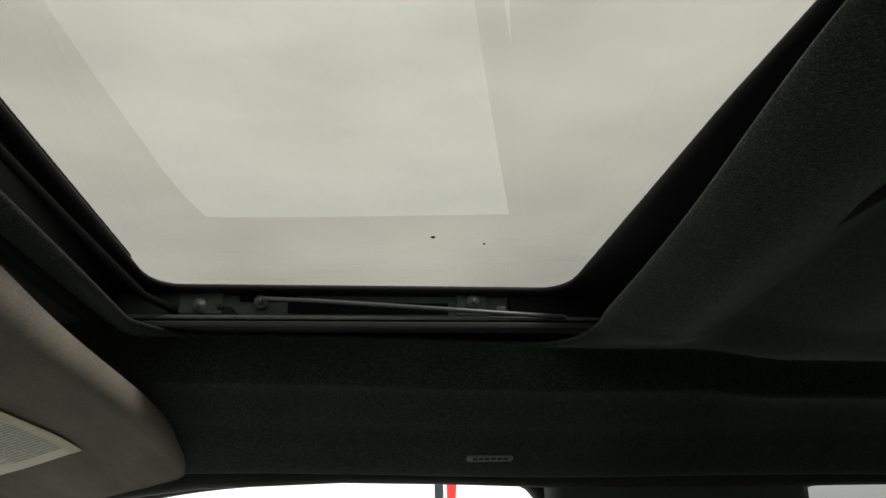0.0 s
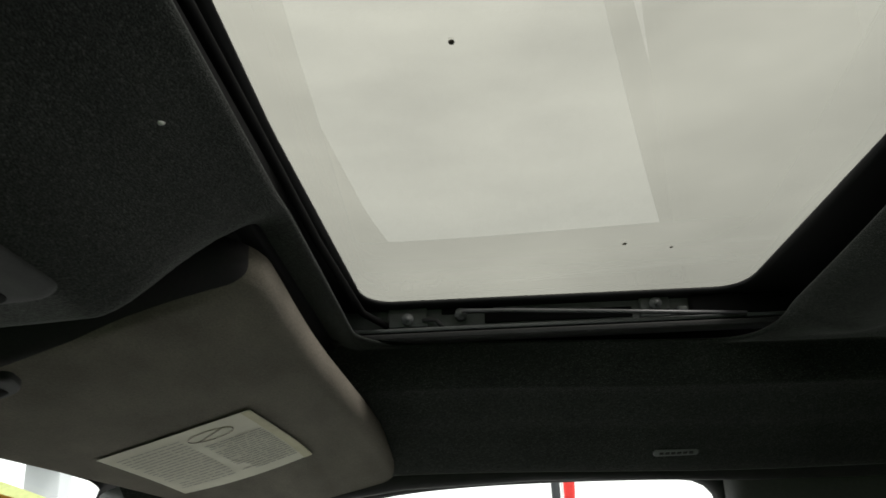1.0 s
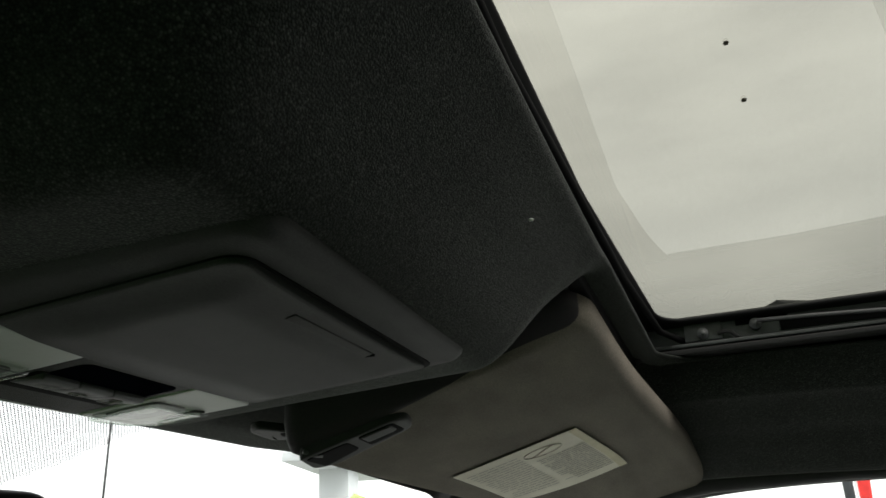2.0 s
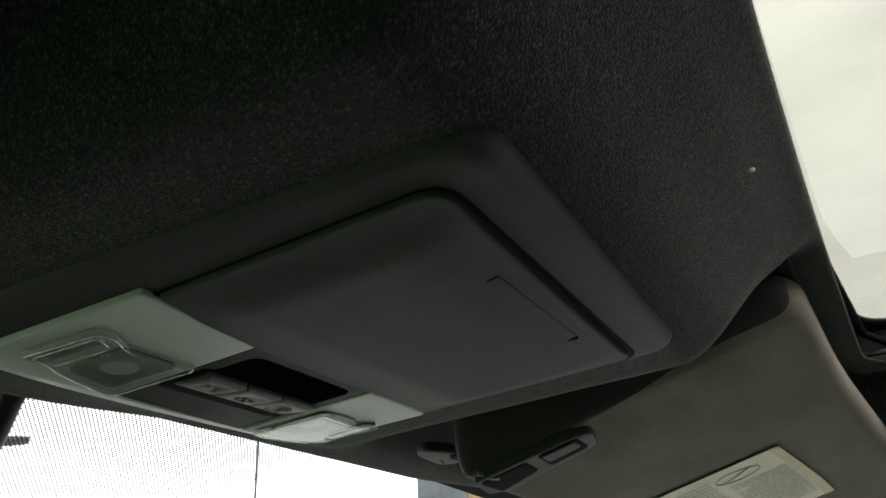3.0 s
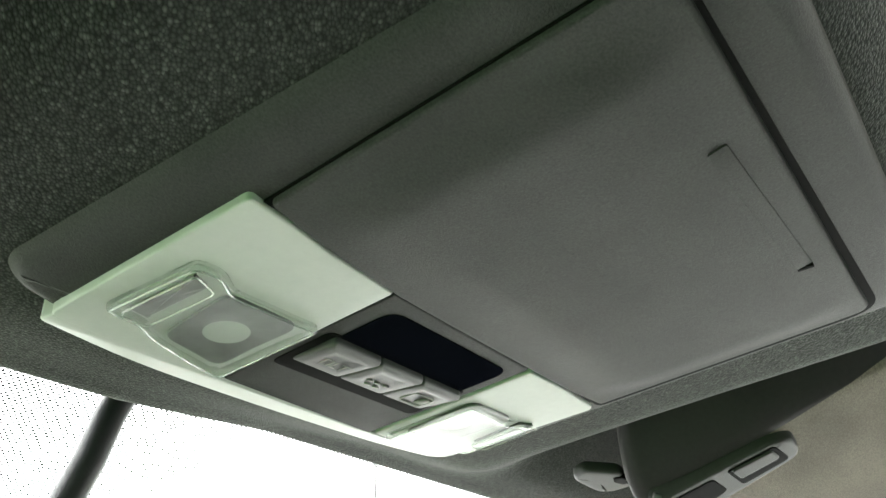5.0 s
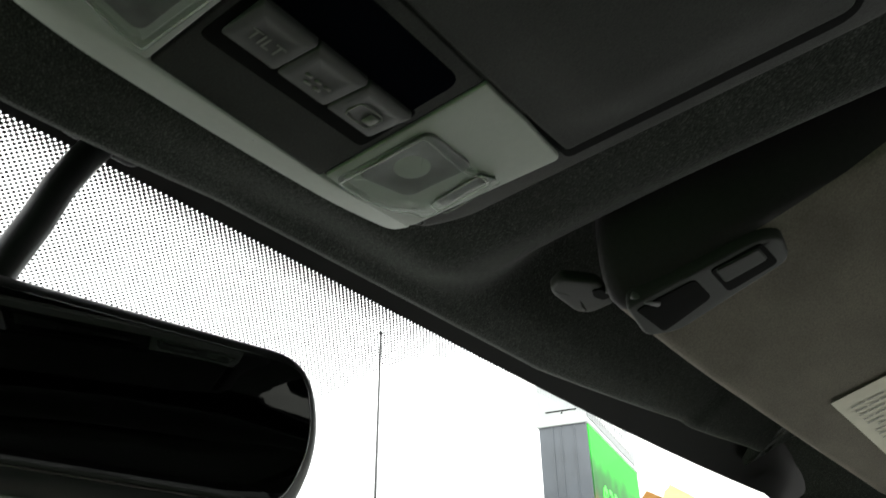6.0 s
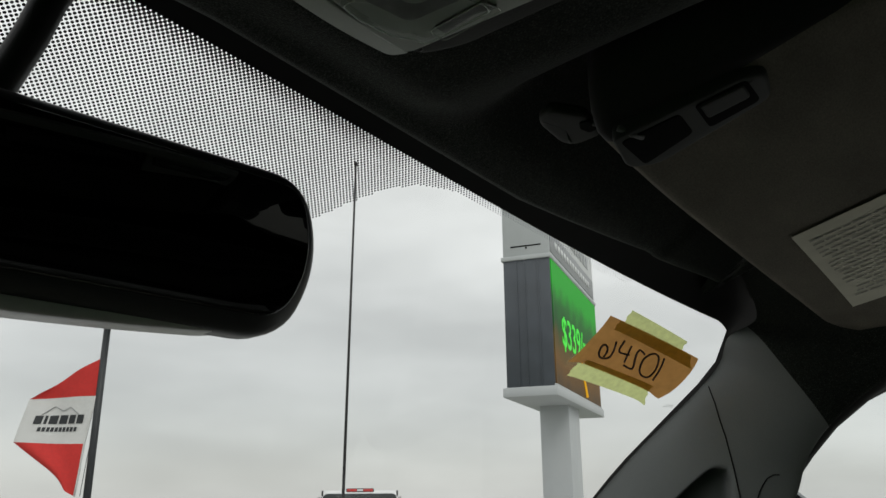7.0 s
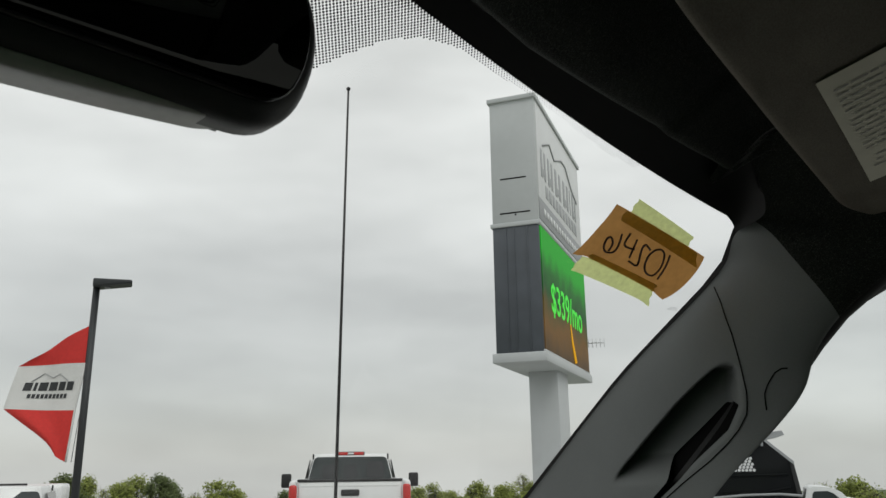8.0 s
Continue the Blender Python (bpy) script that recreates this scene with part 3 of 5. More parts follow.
        bmesh.ops.create_icosphere(bm, subdivisions=1, radius=1, matrix=Matrix.LocRotScale((x, y, pane_z(x) - 0.0008), None, (1.3 * r, r, 0.0006)))
        part("dirt_speck", bm, DIRT, s)


sunroof()


# ---- overhead console ----
def console():
    c = thing("overhead_console", "dark grained plastic overhead console with two map lamps", "console")
    rim = rounded([(-0.106, -0.1255), (0.109, -0.1225), (0.11, 0.058), (0.1, 0.074), (0.09, 0.078), (0.0, 0.0803), (-0.09, 0.0748), (-0.108, 0.0755), (-0.116, 0.066)],
                  [0.02, 0.02, 0.03, 0.012, 0.012, 0.08, 0.01, 0.006, 0.008], 8)
    body = part("housing", pad(rim, lambda x, y: console_z(x, y) + 0.0016 + 0.0036 * smooth(0.09, 0.112, abs(x)), 0.02, 0.0085, 10, steps=7), GRAIN, c, "dark grey grained housing")
    gap = rounded([(-0.0901, -0.1084), (0.0945, -0.1062), (0.0945, 0.0018), (-0.0901, 0.0018)], [0.0115, 0.012, 0.003, 0.003], 6)
    part("gap", pad(gap, lambda x, y: console_z(x, y) + 0.0012, 0.004, 0.0001, 2), BLACK, body, "dark gap round the lid")
    lid = rounded([(-0.0895, -0.1072), (0.0885, -0.1035), (0.0885, -0.0012), (-0.036, -0.0022), (-0.067, -0.0045), (-0.0895, -0.0068)], [0.0105, 0.006, 0.002, 0.004, 0.01, 0.002], 8)
    door = part("storage_door", plate(lid, lid_z, 0.012, 0.0012), GRAIN, c, "grained sunglasses bin lid")
    # raised finger strip in the lid with a notch at its end
    tab = rounded([(-0.037, -0.0979), (0.0335, -0.0979), (0.0335, -0.0932), (-0.037, -0.0932)], 0.0004, 2)
    part("finger_strip", pad(tab, lambda x, y: lid_z(x, y) - 0.0004, 0.002, 0.0002, 3), GRAIN, door)
    part("notch", box(bmesh.new(), (0.0347, -0.0955, lid_z(0.0347, -0.0955)), (0.0018, 0.0047, 0.0012), bevel=0.0003), BLACK, door)
    # pale lamp panel: two cheeks and a front strip
    zp = lambda x, y: console_z(x, y) - 0.0002
    bm = pad(rounded([(-0.0945, -0.0055), (-0.077, -0.0045), (-0.067, -0.0028), (-0.0375, -0.001), (-0.0375, 0.0715), (-0.07, 0.073), (-0.0975, 0.0705)],
                     [0.002, 0.01, 0.01, 0.001, 0.001, 0.01, 0.003], 5), zp, 0.008, 0.0008, 6)
    pad(rounded([(0.0915, 0.003), (0.076, 0.002), (0.066, 0.0012), (0.0395, 0.0008), (0.0395, 0.073), (0.07, 0.0745), (0.088, 0.073)],
                [0.003, 0.008, 0.008, 0.001, 0.001, 0.01, 0.004], 5), zp, 0.008, 0.0008, 6, bm)
    pad(rounded([(-0.0965, 0.0695), (-0.06, 0.0705), (0.0, 0.0735), (0.06, 0.0755), (0.088, 0.072), (0.0885, 0.083), (0.06, 0.0885), (0.0, 0.0892), (-0.06, 0.0872), (-0.0975, 0.0765)],
                [0.001, 0.02, 0.02, 0.02, 0.002, 0.005, 0.02, 0.03, 0.02, 0.003], 4), lambda x, y: zp(x, y) + 0.0001 + 0.3 * max(0.0, y - 0.073), 0.008, 0.0008, 3, bm)
    lamp = part("lamp_panel", bm, WHITE_PLASTIC, c, "pale grey plastic lamp surround")
    # lamps
    for s in (-1, 1):
        if s < 0:
            o = [(-0.091, 0.0555), (-0.0875, 0.0215), (-0.079, 0.0205), (-0.071, 0.026), (-0.0395, 0.025), (-0.041, 0.068), (-0.052, 0.0665), (-0.073, 0.0605), (-0.079, 0.0565)]
        else:
            o = [(0.0855, 0.062), (0.084, 0.0285), (0.077, 0.0275), (0.07, 0.031), (0.0435, 0.0292), (0.0425, 0.071), (0.055, 0.0715), (0.072, 0.0685), (0.077, 0.064)]
        o = [Vector(p) for p in (o if s < 0 else o[::-1])]
        o = rounded(o, 0.003, 3)
        part("lamp_well", pad(inset(o, 0.002), lambda x, y: zp(x, y) - 0.0003, 0.003, 0.0004, 2), WHITE_PLASTIC, lamp)
        lens = part("lens", pad(o, lambda x, y: zp(x, y) - 0.0026, 0.0026, 0.0009, 3), LENS, c, "clear raised lamp lens")
        rib = bmesh.new()
        ring = [(p.x, p.y, zp(p.x, p.y) - 0.0027) for p in inset(o, 0.0012)]
        tube(rib, ring + ring[:1], 0.0003, 6)
        part("lens_rim", rib, LENS_RIM, lens)
        cell = rounded([(s * 0.087, 0.0535), (s * 0.0845, 0.025), (s * 0.0755, 0.0285), (s * 0.0775, 0.0545)][:: (1 if s < 0 else -1)], 0.002, 3)
        r2 = bmesh.new()
        ring = [(p.x, p.y, zp(p.x, p.y) - 0.0028) for p in cell]
        tube(r2, ring + ring[:1], 0.00028, 6)
        part("button_rim", r2, LENS_RIM, lens)
        part("lamp_button", pad(inset(cell, 0.0016), lambda x, y: zp(x, y) - 0.0012, 0.0012, 0.0005, 2), CHROME, lens, "silvery push spot")
        bowl = rounded([(s * 0.0715, 0.0285), (s * 0.0445, 0.0285), (s * 0.0455, 0.0635), (s * 0.07, 0.0585)][:: (1 if s > 0 else -1)], 0.005, 5)
        hollow = lambda x, y: zp(x, y) - 0.0012 + 0.0016 * math.exp(-(((abs(x) - 0.057) / 0.009) ** 2) - ((y - 0.046) / 0.009) ** 2)
        part("reflector", plate(bowl, hollow, 0.003, 0.0005, 34), CHROME, lens, "silvery reflector bowl")
    # switches
    sw = part("switch_panel", pad(rounded([(-0.0365, -0.0005), (0.0385, 0.001), (0.0385, 0.0752), (-0.0365, 0.072)], 0.001, 2), lambda x, y: console_z(x, y) + 0.0004, 0.006, 0.0008, 4), GRAIN, c, "dark grained switch panel")
    part("display", pad(rounded([(-0.0295, 0.0055), (0.0335, 0.006), (0.0335, 0.0268), (-0.0295, 0.0268)], [0.006, 0.006, 0.001, 0.001], 6), lambda x, y: console_z(x, y) + 0.0, 0.002, 0.0003, 2), DISPLAY, sw, "black blank display window")
    part("button_recess", pad(rounded([(-0.034, 0.0262), (0.0362, 0.0262), (0.0362, 0.0525), (-0.034, 0.0525)], 0.003, 3), lambda x, y: console_z(x, y) + 0.0001, 0.002, 0.0003, 2), BLACK, sw)
    for i in range(3):
        x0 = -0.0308 + 0.0218 * i
        o = rounded([(x0, 0.0272), (x0 + 0.0213, 0.0272), (x0 + 0.0213, 0.0484), (x0, 0.0482)], [0.001, 0.001, 0.003, 0.003], 4)
        zb = lambda x, y: console_z(x, y) - 0.0012 - 0.002 * math.exp(-(((y - 0.0296) / 0.003) ** 2)) + 0.002 * smooth(0.0415, 0.05, y)
        b = part("button", pad(o, zb, 0.004, 0.0009, 5), BUTTON, sw, "grey roof control button")
        face = Matrix.Translation((x0 + 0.011, 0.039, console_z(0, 0.039) - 0.0016)) @ Matrix.Rotation(math.pi, 4, "X")
        if i == 0:
            lettering("TILT", 0.0066, face, INK, "button_word", b, 0.0001)
        elif i == 1:
            bm = bmesh.new()
            for k, (dx, dy) in enumerate(((-0.004, 0), (0.0, 0), (0.004, 0), (-0.002, 0.0028), (0.002, 0.0028))):
                box(bm, (x0 + 0.011 + dx, 0.039 + dy, console_z(0, 0.039) - 0.0016), (0.0026, 0.0009, 0.0005))
            part("button_mark", bm, INK, b)
        else:
            bm = bmesh.new()
            ring = [(p.x, p.y, console_z(0, 0.039) - 0.0016) for p in rounded([(x0 + 0.005, 0.035), (x0 + 0.016, 0.035), (x0 + 0.016, 0.043), (x0 + 0.005, 0.043)], 0.002, 3)]
            tube(bm, ring + ring[:1], 0.00035, 5)
            box(bm, (x0 + 0.0135, 0.039, console_z(0, 0.039) - 0.0016), (0.004, 0.0045, 0.0005))
            part("button_mark", bm, INK, b)


console()


# ---- sun visors ----
def visor_outline(s):
    o = [(0.168, 0.034), (0.175, -0.03), (0.19, -0.1), (0.2, -0.171), (0.35, -0.179), (0.5, -0.199), (0.604, -0.218), (0.63, -0.2), (0.665, -0.14), (0.695, -0.04), (0.635, 0.011), (0.45, 0.024), (0.27, 0.034)]
    r = [0.02, 0.04, 0.04, 0.045, 0.05, 0.06, 0.012, 0.012, 0.04, 0.04, 0.03, 0.06, 0.06]
    return rounded([(s * x - (0.014 if s < 0 else 0), y) for x, y in o][::s], r[::s], 7)


def visor(s):
    v = thing("sun_visor", "grey-brown cloth sun visor folded up against the headliner", "sun visor", "front sun visors")

    def fat(x, y):
        """The inner end rolls up round the wire frame."""
        end = table(((-0.171, 0.2), (-0.1, 0.19), (-0.03, 0.175), (0.034, 0.168)), y)
        return visor_z(x, y) + 0.004 + 0.03 * (1 - smooth(end - 0.004, end + 0.022, abs(x))) * smooth(-0.19, -0.08, y)

    # the rolled inner end's shade is put into a darker colour, up to a slanting cut
    seam, across_cut = Vector((s * 0.1955, 0.034, 1.68)), Vector((s * 0.154, 0.012, 0)).normalized()
    for nm, mat, inner, label in (("pad", VISOR_CLOTH, False, ""), ("end_roll", END_SHADE, True, "rolled inner end, its shade put into a darker colour")):
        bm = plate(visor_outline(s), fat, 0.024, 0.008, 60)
        bmesh.ops.bisect_plane(bm, geom=bm.verts[:] + bm.edges[:] + bm.faces[:], plane_co=seam, plane_no=across_cut, clear_outer=inner, clear_inner=not inner)
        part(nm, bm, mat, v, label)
    zl = lambda x, y: visor_z(x, y)
    # slider bracket at the inner end
    o = rounded([(s * x, y) for x, y in ((0.186, 0.026), (0.2, -0.034), (0.2085, -0.0425), (0.2285, -0.04), (0.2285, 0.018), (0.2165, 0.0305))][::s], [0.004, 0.01, 0.006, 0.006, 0.006, 0.006][::s], 5)
    b = part("bracket", pad(o, lambda x, y: zl(x, y) - 0.001, 0.01, 0.002, 3), BRACKET, v, "dark plastic extender bracket")
    # black plates stand in for the shade inside the bracket's openings
    for hole in (((0.1915, 0.0235), (0.198, -0.004), (0.218, -0.004), (0.2205, 0.0225)), ((0.199, -0.011), (0.2035, -0.0345), (0.224, -0.0355), (0.222, -0.011))):
        q = rounded([(s * x, y) for x, y in hole][::s], 0.003, 4)
        part("pocket", pad(q, lambda x, y: zl(x, y) - 0.0016, 0.002, 0.0004, 2), BLACK, b)
    q = rounded([(s * x, y) for x, y in ((0.2, -0.013), (0.2045, -0.0325), (0.216, -0.033), (0.213, -0.013))][::s], 0.002, 3)
    part("slider", pad(q, lambda x, y: zl(x, y) - 0.0026, 0.003, 0.001, 2), BRACKET, b)
    part("pin", tube(bmesh.new(), [(s * 0.186, 0.022, zl(0.186, 0.022) + 0.003), (s * 0.192, 0.018, zl(0.192, 0.018) + 0.0), (s * 0.198, 0.0145, zl(0.198, 0.0145) - 0.001)], 0.0017, 8), BUTTON, b)
    # warning label
    cs = [Vector(p) for p in ((0.382, -0.125), (0.519, -0.147), (0.572, -0.018), (0.395, -0.01))]

    def at(u, w, dz=0.0):
        p = (cs[0] * (1 - u) + cs[1] * u) * (1 - w) + (cs[3] * (1 - u) + cs[2] * u) * w
        return (s * p.x, p.y, zl(p.x, p.y) + 0.0022 - dz)

    def strip(u0, u1, w0, w1, dz, bm=None, fine=(2, 3)):
        return grid(lambda a, c: at(u0 + (u1 - u0) * a, w0 + (w1 - w0) * c, dz), *fine, bm)

    lab = part("warning_label", strip(0, 1, 0, 1, 0, fine=(30, 30)), PAPER, v, "off-white printed warning label, yellowed at one edge")
    part("yellowed_edge", strip(0, 1, 0, 0.06, 0.0004, fine=(30, 3)), YELLOWED, lab)
    bm = bmesh.new()
    rnd = random.Random(5)
    for col, (w0, w1) in enumerate(((0.07, 0.46), (0.52, 0.94))):
        for i in range(17):
            u = 0.3 + 0.036 * i if col == 0 else 0.1 + 0.047 * i
            w = w0
            while w < w1 - 0.03:
                end = min(w1, w + rnd.uniform(0.03, 0.11))
                strip(u, u + 0.0125, w, end, 0.0005, bm)
                w = end + 0.012
                if w > w0 + 0.7 * (w1 - w0) and rnd.random() < 0.2:
                    break
    part("small_print", bm, PRINT, lab, "rows of small grey print")
    bm = bmesh.new()
    ring = [at(0.16 + 0.07 * math.cos(a), 0.34 + 0.15 * math.sin(a), 0.0006) for a in (2 * math.pi * k / 28 for k in range(29))]
    tube(bm, ring, 0.0004, 5)
    tube(bm, [at(0.11, 0.235, 0.0006), at(0.21, 0.445, 0.0006)], 0.0005, 5)
    part("round_symbol", bm, PALE_INK, lab, "faded round warning symbol")
    # clip on the headliner that holds the inner end
    k = thing("visor_clip", "dark plastic visor clip fixed to the headliner", "visor clip", "front visor clips")
    o = rounded([(s * x, y) for x, y in ((0.182, 0.055), (0.187, 0.064), (0.193, 0.0665), (0.216, 0.0655), (0.221, 0.059), (0.218, 0.044), (0.196, 0.042))][::s], [0.004, 0.004, 0.004, 0.004, 0.004, 0.003, 0.003][::s], 4)
    part("clip_foot", pad(o, lambda x, y: 1.6995 + 0.08 * (0.2 - abs(x)), 0.006, 0.002, 3), BRACKET, k)
    # the hook slot's shade is a black pad laid on the foot
    o = rounded([(s * x, y) for x, y in ((0.2, 0.0425), (0.199, 0.0475), (0.205, 0.05), (0.211, 0.0475), (0.21, 0.0425))][::s], [0.0018] * 5, 4)
    part("clip_slot", pad(o, lambda x, y: 1.6987 + 0.08 * (0.2 - abs(x)), 0.003, 0.0006, 2), BLACK, k, "black pad for the shade in the hook slot")
    part("clip_arm", tube(bmesh.new(), [(s * 0.206, 0.05, 1.704), (s * 0.205, 0.042, 1.7), (s * 0.203, 0.034, 1.695)], 0.002, 10), BRACKET, k)


visor(1)
visor(-1)


# ---- rear-view mirror ----
def mirror():
    m = thing("rear_view_mirror", "black rear-view mirror hanging on a curved stalk", "mirror")
    mw = Matrix.Translation((-0.019, 0.184, 1.6255)) @ Matrix.Rotation(radians(-15), 4, "Z") @ Matrix.Rotation(radians(2), 4, "X") @ Matrix.Rotation(radians(1.5), 4, "Y")
    o = rounded([(-0.128, -0.037), (0.13, -0.038), (0.145, 0.002), (0.134, 0.041), (-0.128, 0.042), (-0.144, 0.0)], [0.03, 0.03, 0.03, 0.03, 0.03, 0.03], 8)
    sh = lambda bm: (bmesh.ops.transform(bm, matrix=mw @ Matrix.Rotation(math.pi / 2, 4, "X") @ Matrix.Diagonal((1, 1, -1, 1)), verts=bm.verts), bm)[1]
    part("housing", sh(pad(o, lambda x, y: -0.002, 0.026, 0.011, 4, steps=6)), MIRROR_BODY, m, "black plastic shell")
    part("mirror_glass", sh(pad(inset(o, 0.008), lambda x, y: -0.004, 0.004, 0.0012, 3)), MIRROR_GLASS, m, "darkened reflecting glass")
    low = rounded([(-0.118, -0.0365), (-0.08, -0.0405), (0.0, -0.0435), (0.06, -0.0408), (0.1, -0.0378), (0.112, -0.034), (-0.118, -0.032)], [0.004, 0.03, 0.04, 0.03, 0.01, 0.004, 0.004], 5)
    part("lower_lip", sh(pad(low, lambda x, y: 0.006, 0.02, 0.003, 3)), MIRROR_EDGE, m, "lower lip, greyed for its reflection")
    part("stalk", tube(bmesh.new(), [(-0.022, 0.203, 1.642), (-0.012, 0.205, 1.672), (-0.004, 0.199, 1.7), (0.001, 0.198, 1.72), (0.008, 0.197, 1.738), (0.014, 0.192, 1.752)], 0.0072, 14), MIRROR_BODY, m, "curved black stalk")
    part("mount", pad(rounded([(-0.008, 0.172), (0.036, 0.172), (0.036, 0.2), (-0.008, 0.2)], 0.008, 5), lambda x, y: shield_z(x, y) - 0.007, 0.007, 0.003, 3), MIRROR_BODY, m, "black glued mount")


mirror()


# ---- stock tag taped to the windshield ----
def stock_tag():
    t = thing("stock_tag", "brown card tag with a handwritten number, taped to the windshield", "paper tag")
    c = {k: Vector(p) for k, p in (("l", (0.5624, 0.236)), ("t", (0.5545, 0.1856)), ("r", (0.6999, 0.1512)), ("b", (0.7068, 0.2012)))}

    def at(u, w, lift=0.0):
        u += 4 * w * (1 - w) * (0.03 + 0.04 * u) if 0 < w < 1 else 0.0
        p = (c["t"] * (1 - u) + c["r"] * u) * (1 - w) + (c["l"] * (1 - u) + c["b"] * u) * w
        curl = 0.004 * smooth(0.85, 1.0, u) * smooth(0.3, 1.0, w) + 0.004 * smooth(0.15, 0.0, u) * smooth(0.4, 1.0, w)
        return (p.x, p.y, shield_z(p.x, p.y) - 0.002 - lift - curl)

    def patch(q, lift):
        return grid(lambda a, b: at((q[0][0] * (1 - a) + q[1][0] * a) * (1 - b) + (q[3][0] * (1 - a) + q[2][0] * a) * b + 0.008 * math.sin(9 * b),
                                    (q[0][1] * (1 - a) + q[1][1] * a) * (1 - b) + (q[3][1] * (1 - a) + q[2][1] * a) * b, lift), 14, 6)

    card = part("card", grid(lambda a, b: at(a, b), 20, 14), CARD, t, "brown card with bowed ends")
    for q in (((0.11, -0.25), (0.76, -0.19), (0.79, 0.0), (0.14, 0.0)), ((0.1, 1.0), (0.88, 1.0), (0.95, 1.25), (0.12, 1.32))):
        part("tape", patch(q, 0.0006), TAPE, t, "pale yellow masking tape")
    for q in (((0.1, 0.003), (0.9, 0.003), (0.97, 0.23), (0.1, 0.19)), ((0.14, 0.9), (0.84, 0.86), (0.88, 0.997), (0.16, 0.997))):
        part("tape_overlap", patch(q, 0.0008), TAPE_ON, t, "tape over the card")
    # the number, written by hand, reads the right way round from outside
    strokes = (((0.72, 0.29), (0.77, 0.5), (0.81, 0.76)),
               ((0.58, 0.33), (0.62, 0.28), (0.68, 0.34), (0.74, 0.54), (0.75, 0.74), (0.69, 0.77), (0.62, 0.68), (0.57, 0.47), (0.58, 0.33)),
               ((0.54, 0.38), (0.48, 0.34), (0.47, 0.4), (0.5, 0.52), (0.56, 0.73), (0.47, 0.73)),
               ((0.29, 0.3), (0.33, 0.52), (0.43, 0.51)), ((0.38, 0.34), (0.45, 0.67)),
               ((0.24, 0.38), (0.29, 0.57), (0.3, 0.71), (0.25, 0.77), (0.2, 0.71), (0.17, 0.56), (0.19, 0.51), (0.24, 0.59), (0.26, 0.73)))
    for pen in strokes:
        bm, line = bmesh.new(), []
        for i in range(len(pen) - 1):
            a, b, d, e = (pen[max(0, min(len(pen) - 1, i + k))] for k in (-1, 0, 1, 2))
            for k in range(4):
                h = k / 4
                line.append(tuple(0.5 * (2 * b[n] + (d[n] - a[n]) * h + (2 * a[n] - 5 * b[n] + 4 * d[n] - e[n]) * h * h + (3 * b[n] - a[n] - 3 * d[n] + e[n]) * h ** 3) for n in (0, 1)))
        line.append(pen[-1])
        tube(bm, [at(u - 4 * w * (1 - w) * 0.045, w, 0.0008) for u, w in line], 0.0011, 6)
        part("handwritten_stroke", bm, MARKER, card)


stock_tag()


# ---- front pillars with grab handles ----
SHIELD_EDGE = [(-0.12, (0.6, 0.08, 1.735)), (0.0, (0.69, 0.085, 1.692)), (0.07, (0.701, 0.118, 1.677)), (0.14, (0.728, 0.137, 1.656)), (0.22, (0.742, 0.165, 1.633)), (0.48, (0.777, 0.282, 1.548)), (0.85, (0.856, 0.456, 1.407)), (1.0, (0.9, 0.56, 1.32))]
DOOR_EDGE = [(-0.12, (0.6, -0.16, 1.715)), (0.0, (0.655, -0.09, 1.648)), (0.07, (0.67, -0.04, 1.628)), (0.16, (0.685, 0.02, 1.59)), (0.28, (0.698, 0.055, 1.555)), (0.42, (0.7, 0.072, 1.518)), (0.6, (0.7, 0.098, 1.487)), (0.85, (0.7, 0.166, 1.42)), (1.0, (0.7, 0.213, 1.35))]


def along(tab, k):
    """A smooth line through the table's points."""
    for i in range(len(tab) - 1):
        (a, pa), (b, pb) = tab[i], tab[i + 1]
        if k <= b:
            pa, pb = Vector(pa), Vector(pb)
            before, after = tab[max(0, i - 1)], tab[min(len(tab) - 1, i + 2)]
            ta = (pb - Vector(before[1])) / (b - before[0]) * (b - a)
            tb = (Vector(after[1]) - pa) / (after[0] - a) * (b - a)
            t = (k - a) / (b - a)
            return pa * (2 * t ** 3 - 3 * t * t + 1) + ta * (t ** 3 - 2 * t * t + t) + pb * (3 * t * t - 2 * t ** 3) + tb * (t ** 3 - t * t)
    return Vector(tab[-1][1])


def recess(k):
    """Left edge, right edge and inner ridge of the moulded grab recess."""
    left = table(((0.36, 0.5), (0.38, 0.475), (0.41, 0.455), (0.45, 0.44), (0.52, 0.425), (0.64, 0.425), (0.72, 0.43), (0.8, 0.44), (1.0, 0.46)), k)
    right = table(((0.36, 0.52), (0.385, 0.56), (0.42, 0.625), (0.48, 0.7), (0.52, 0.745), (0.62, 0.8), (0.75, 0.778), (0.83, 0.75), (1.0, 0.7)), k)
    ridge = table(((0.36, 0.745), (0.52, 0.738), (0.6, 0.728), (0.7, 0.712), (0.82, 0.705), (1.0, 0.68)), k)
    return left, right, ridge


def pillar_point(u, k, deep=True):
    a, b = along(SHIELD_EDGE, k), along(DOOR_EDGE, k)
    p = a.lerp(b, u)
    out = Vector((0.86, 0.42, 0.28))
    p -= out * 0.03 * math.sin(math.pi * u) ** 0.8 * (1 - 0.25 * k)
    if deep:
        left, right, ridge = recess(k)
        p += out * 0.045 * smooth(0.378, 0.42, k) * (1 - smooth(0.73, 0.79, k)) * smooth(left - 0.025, left + 0.055, u) * (1 - smooth(right - 0.02, right, u))
    return p


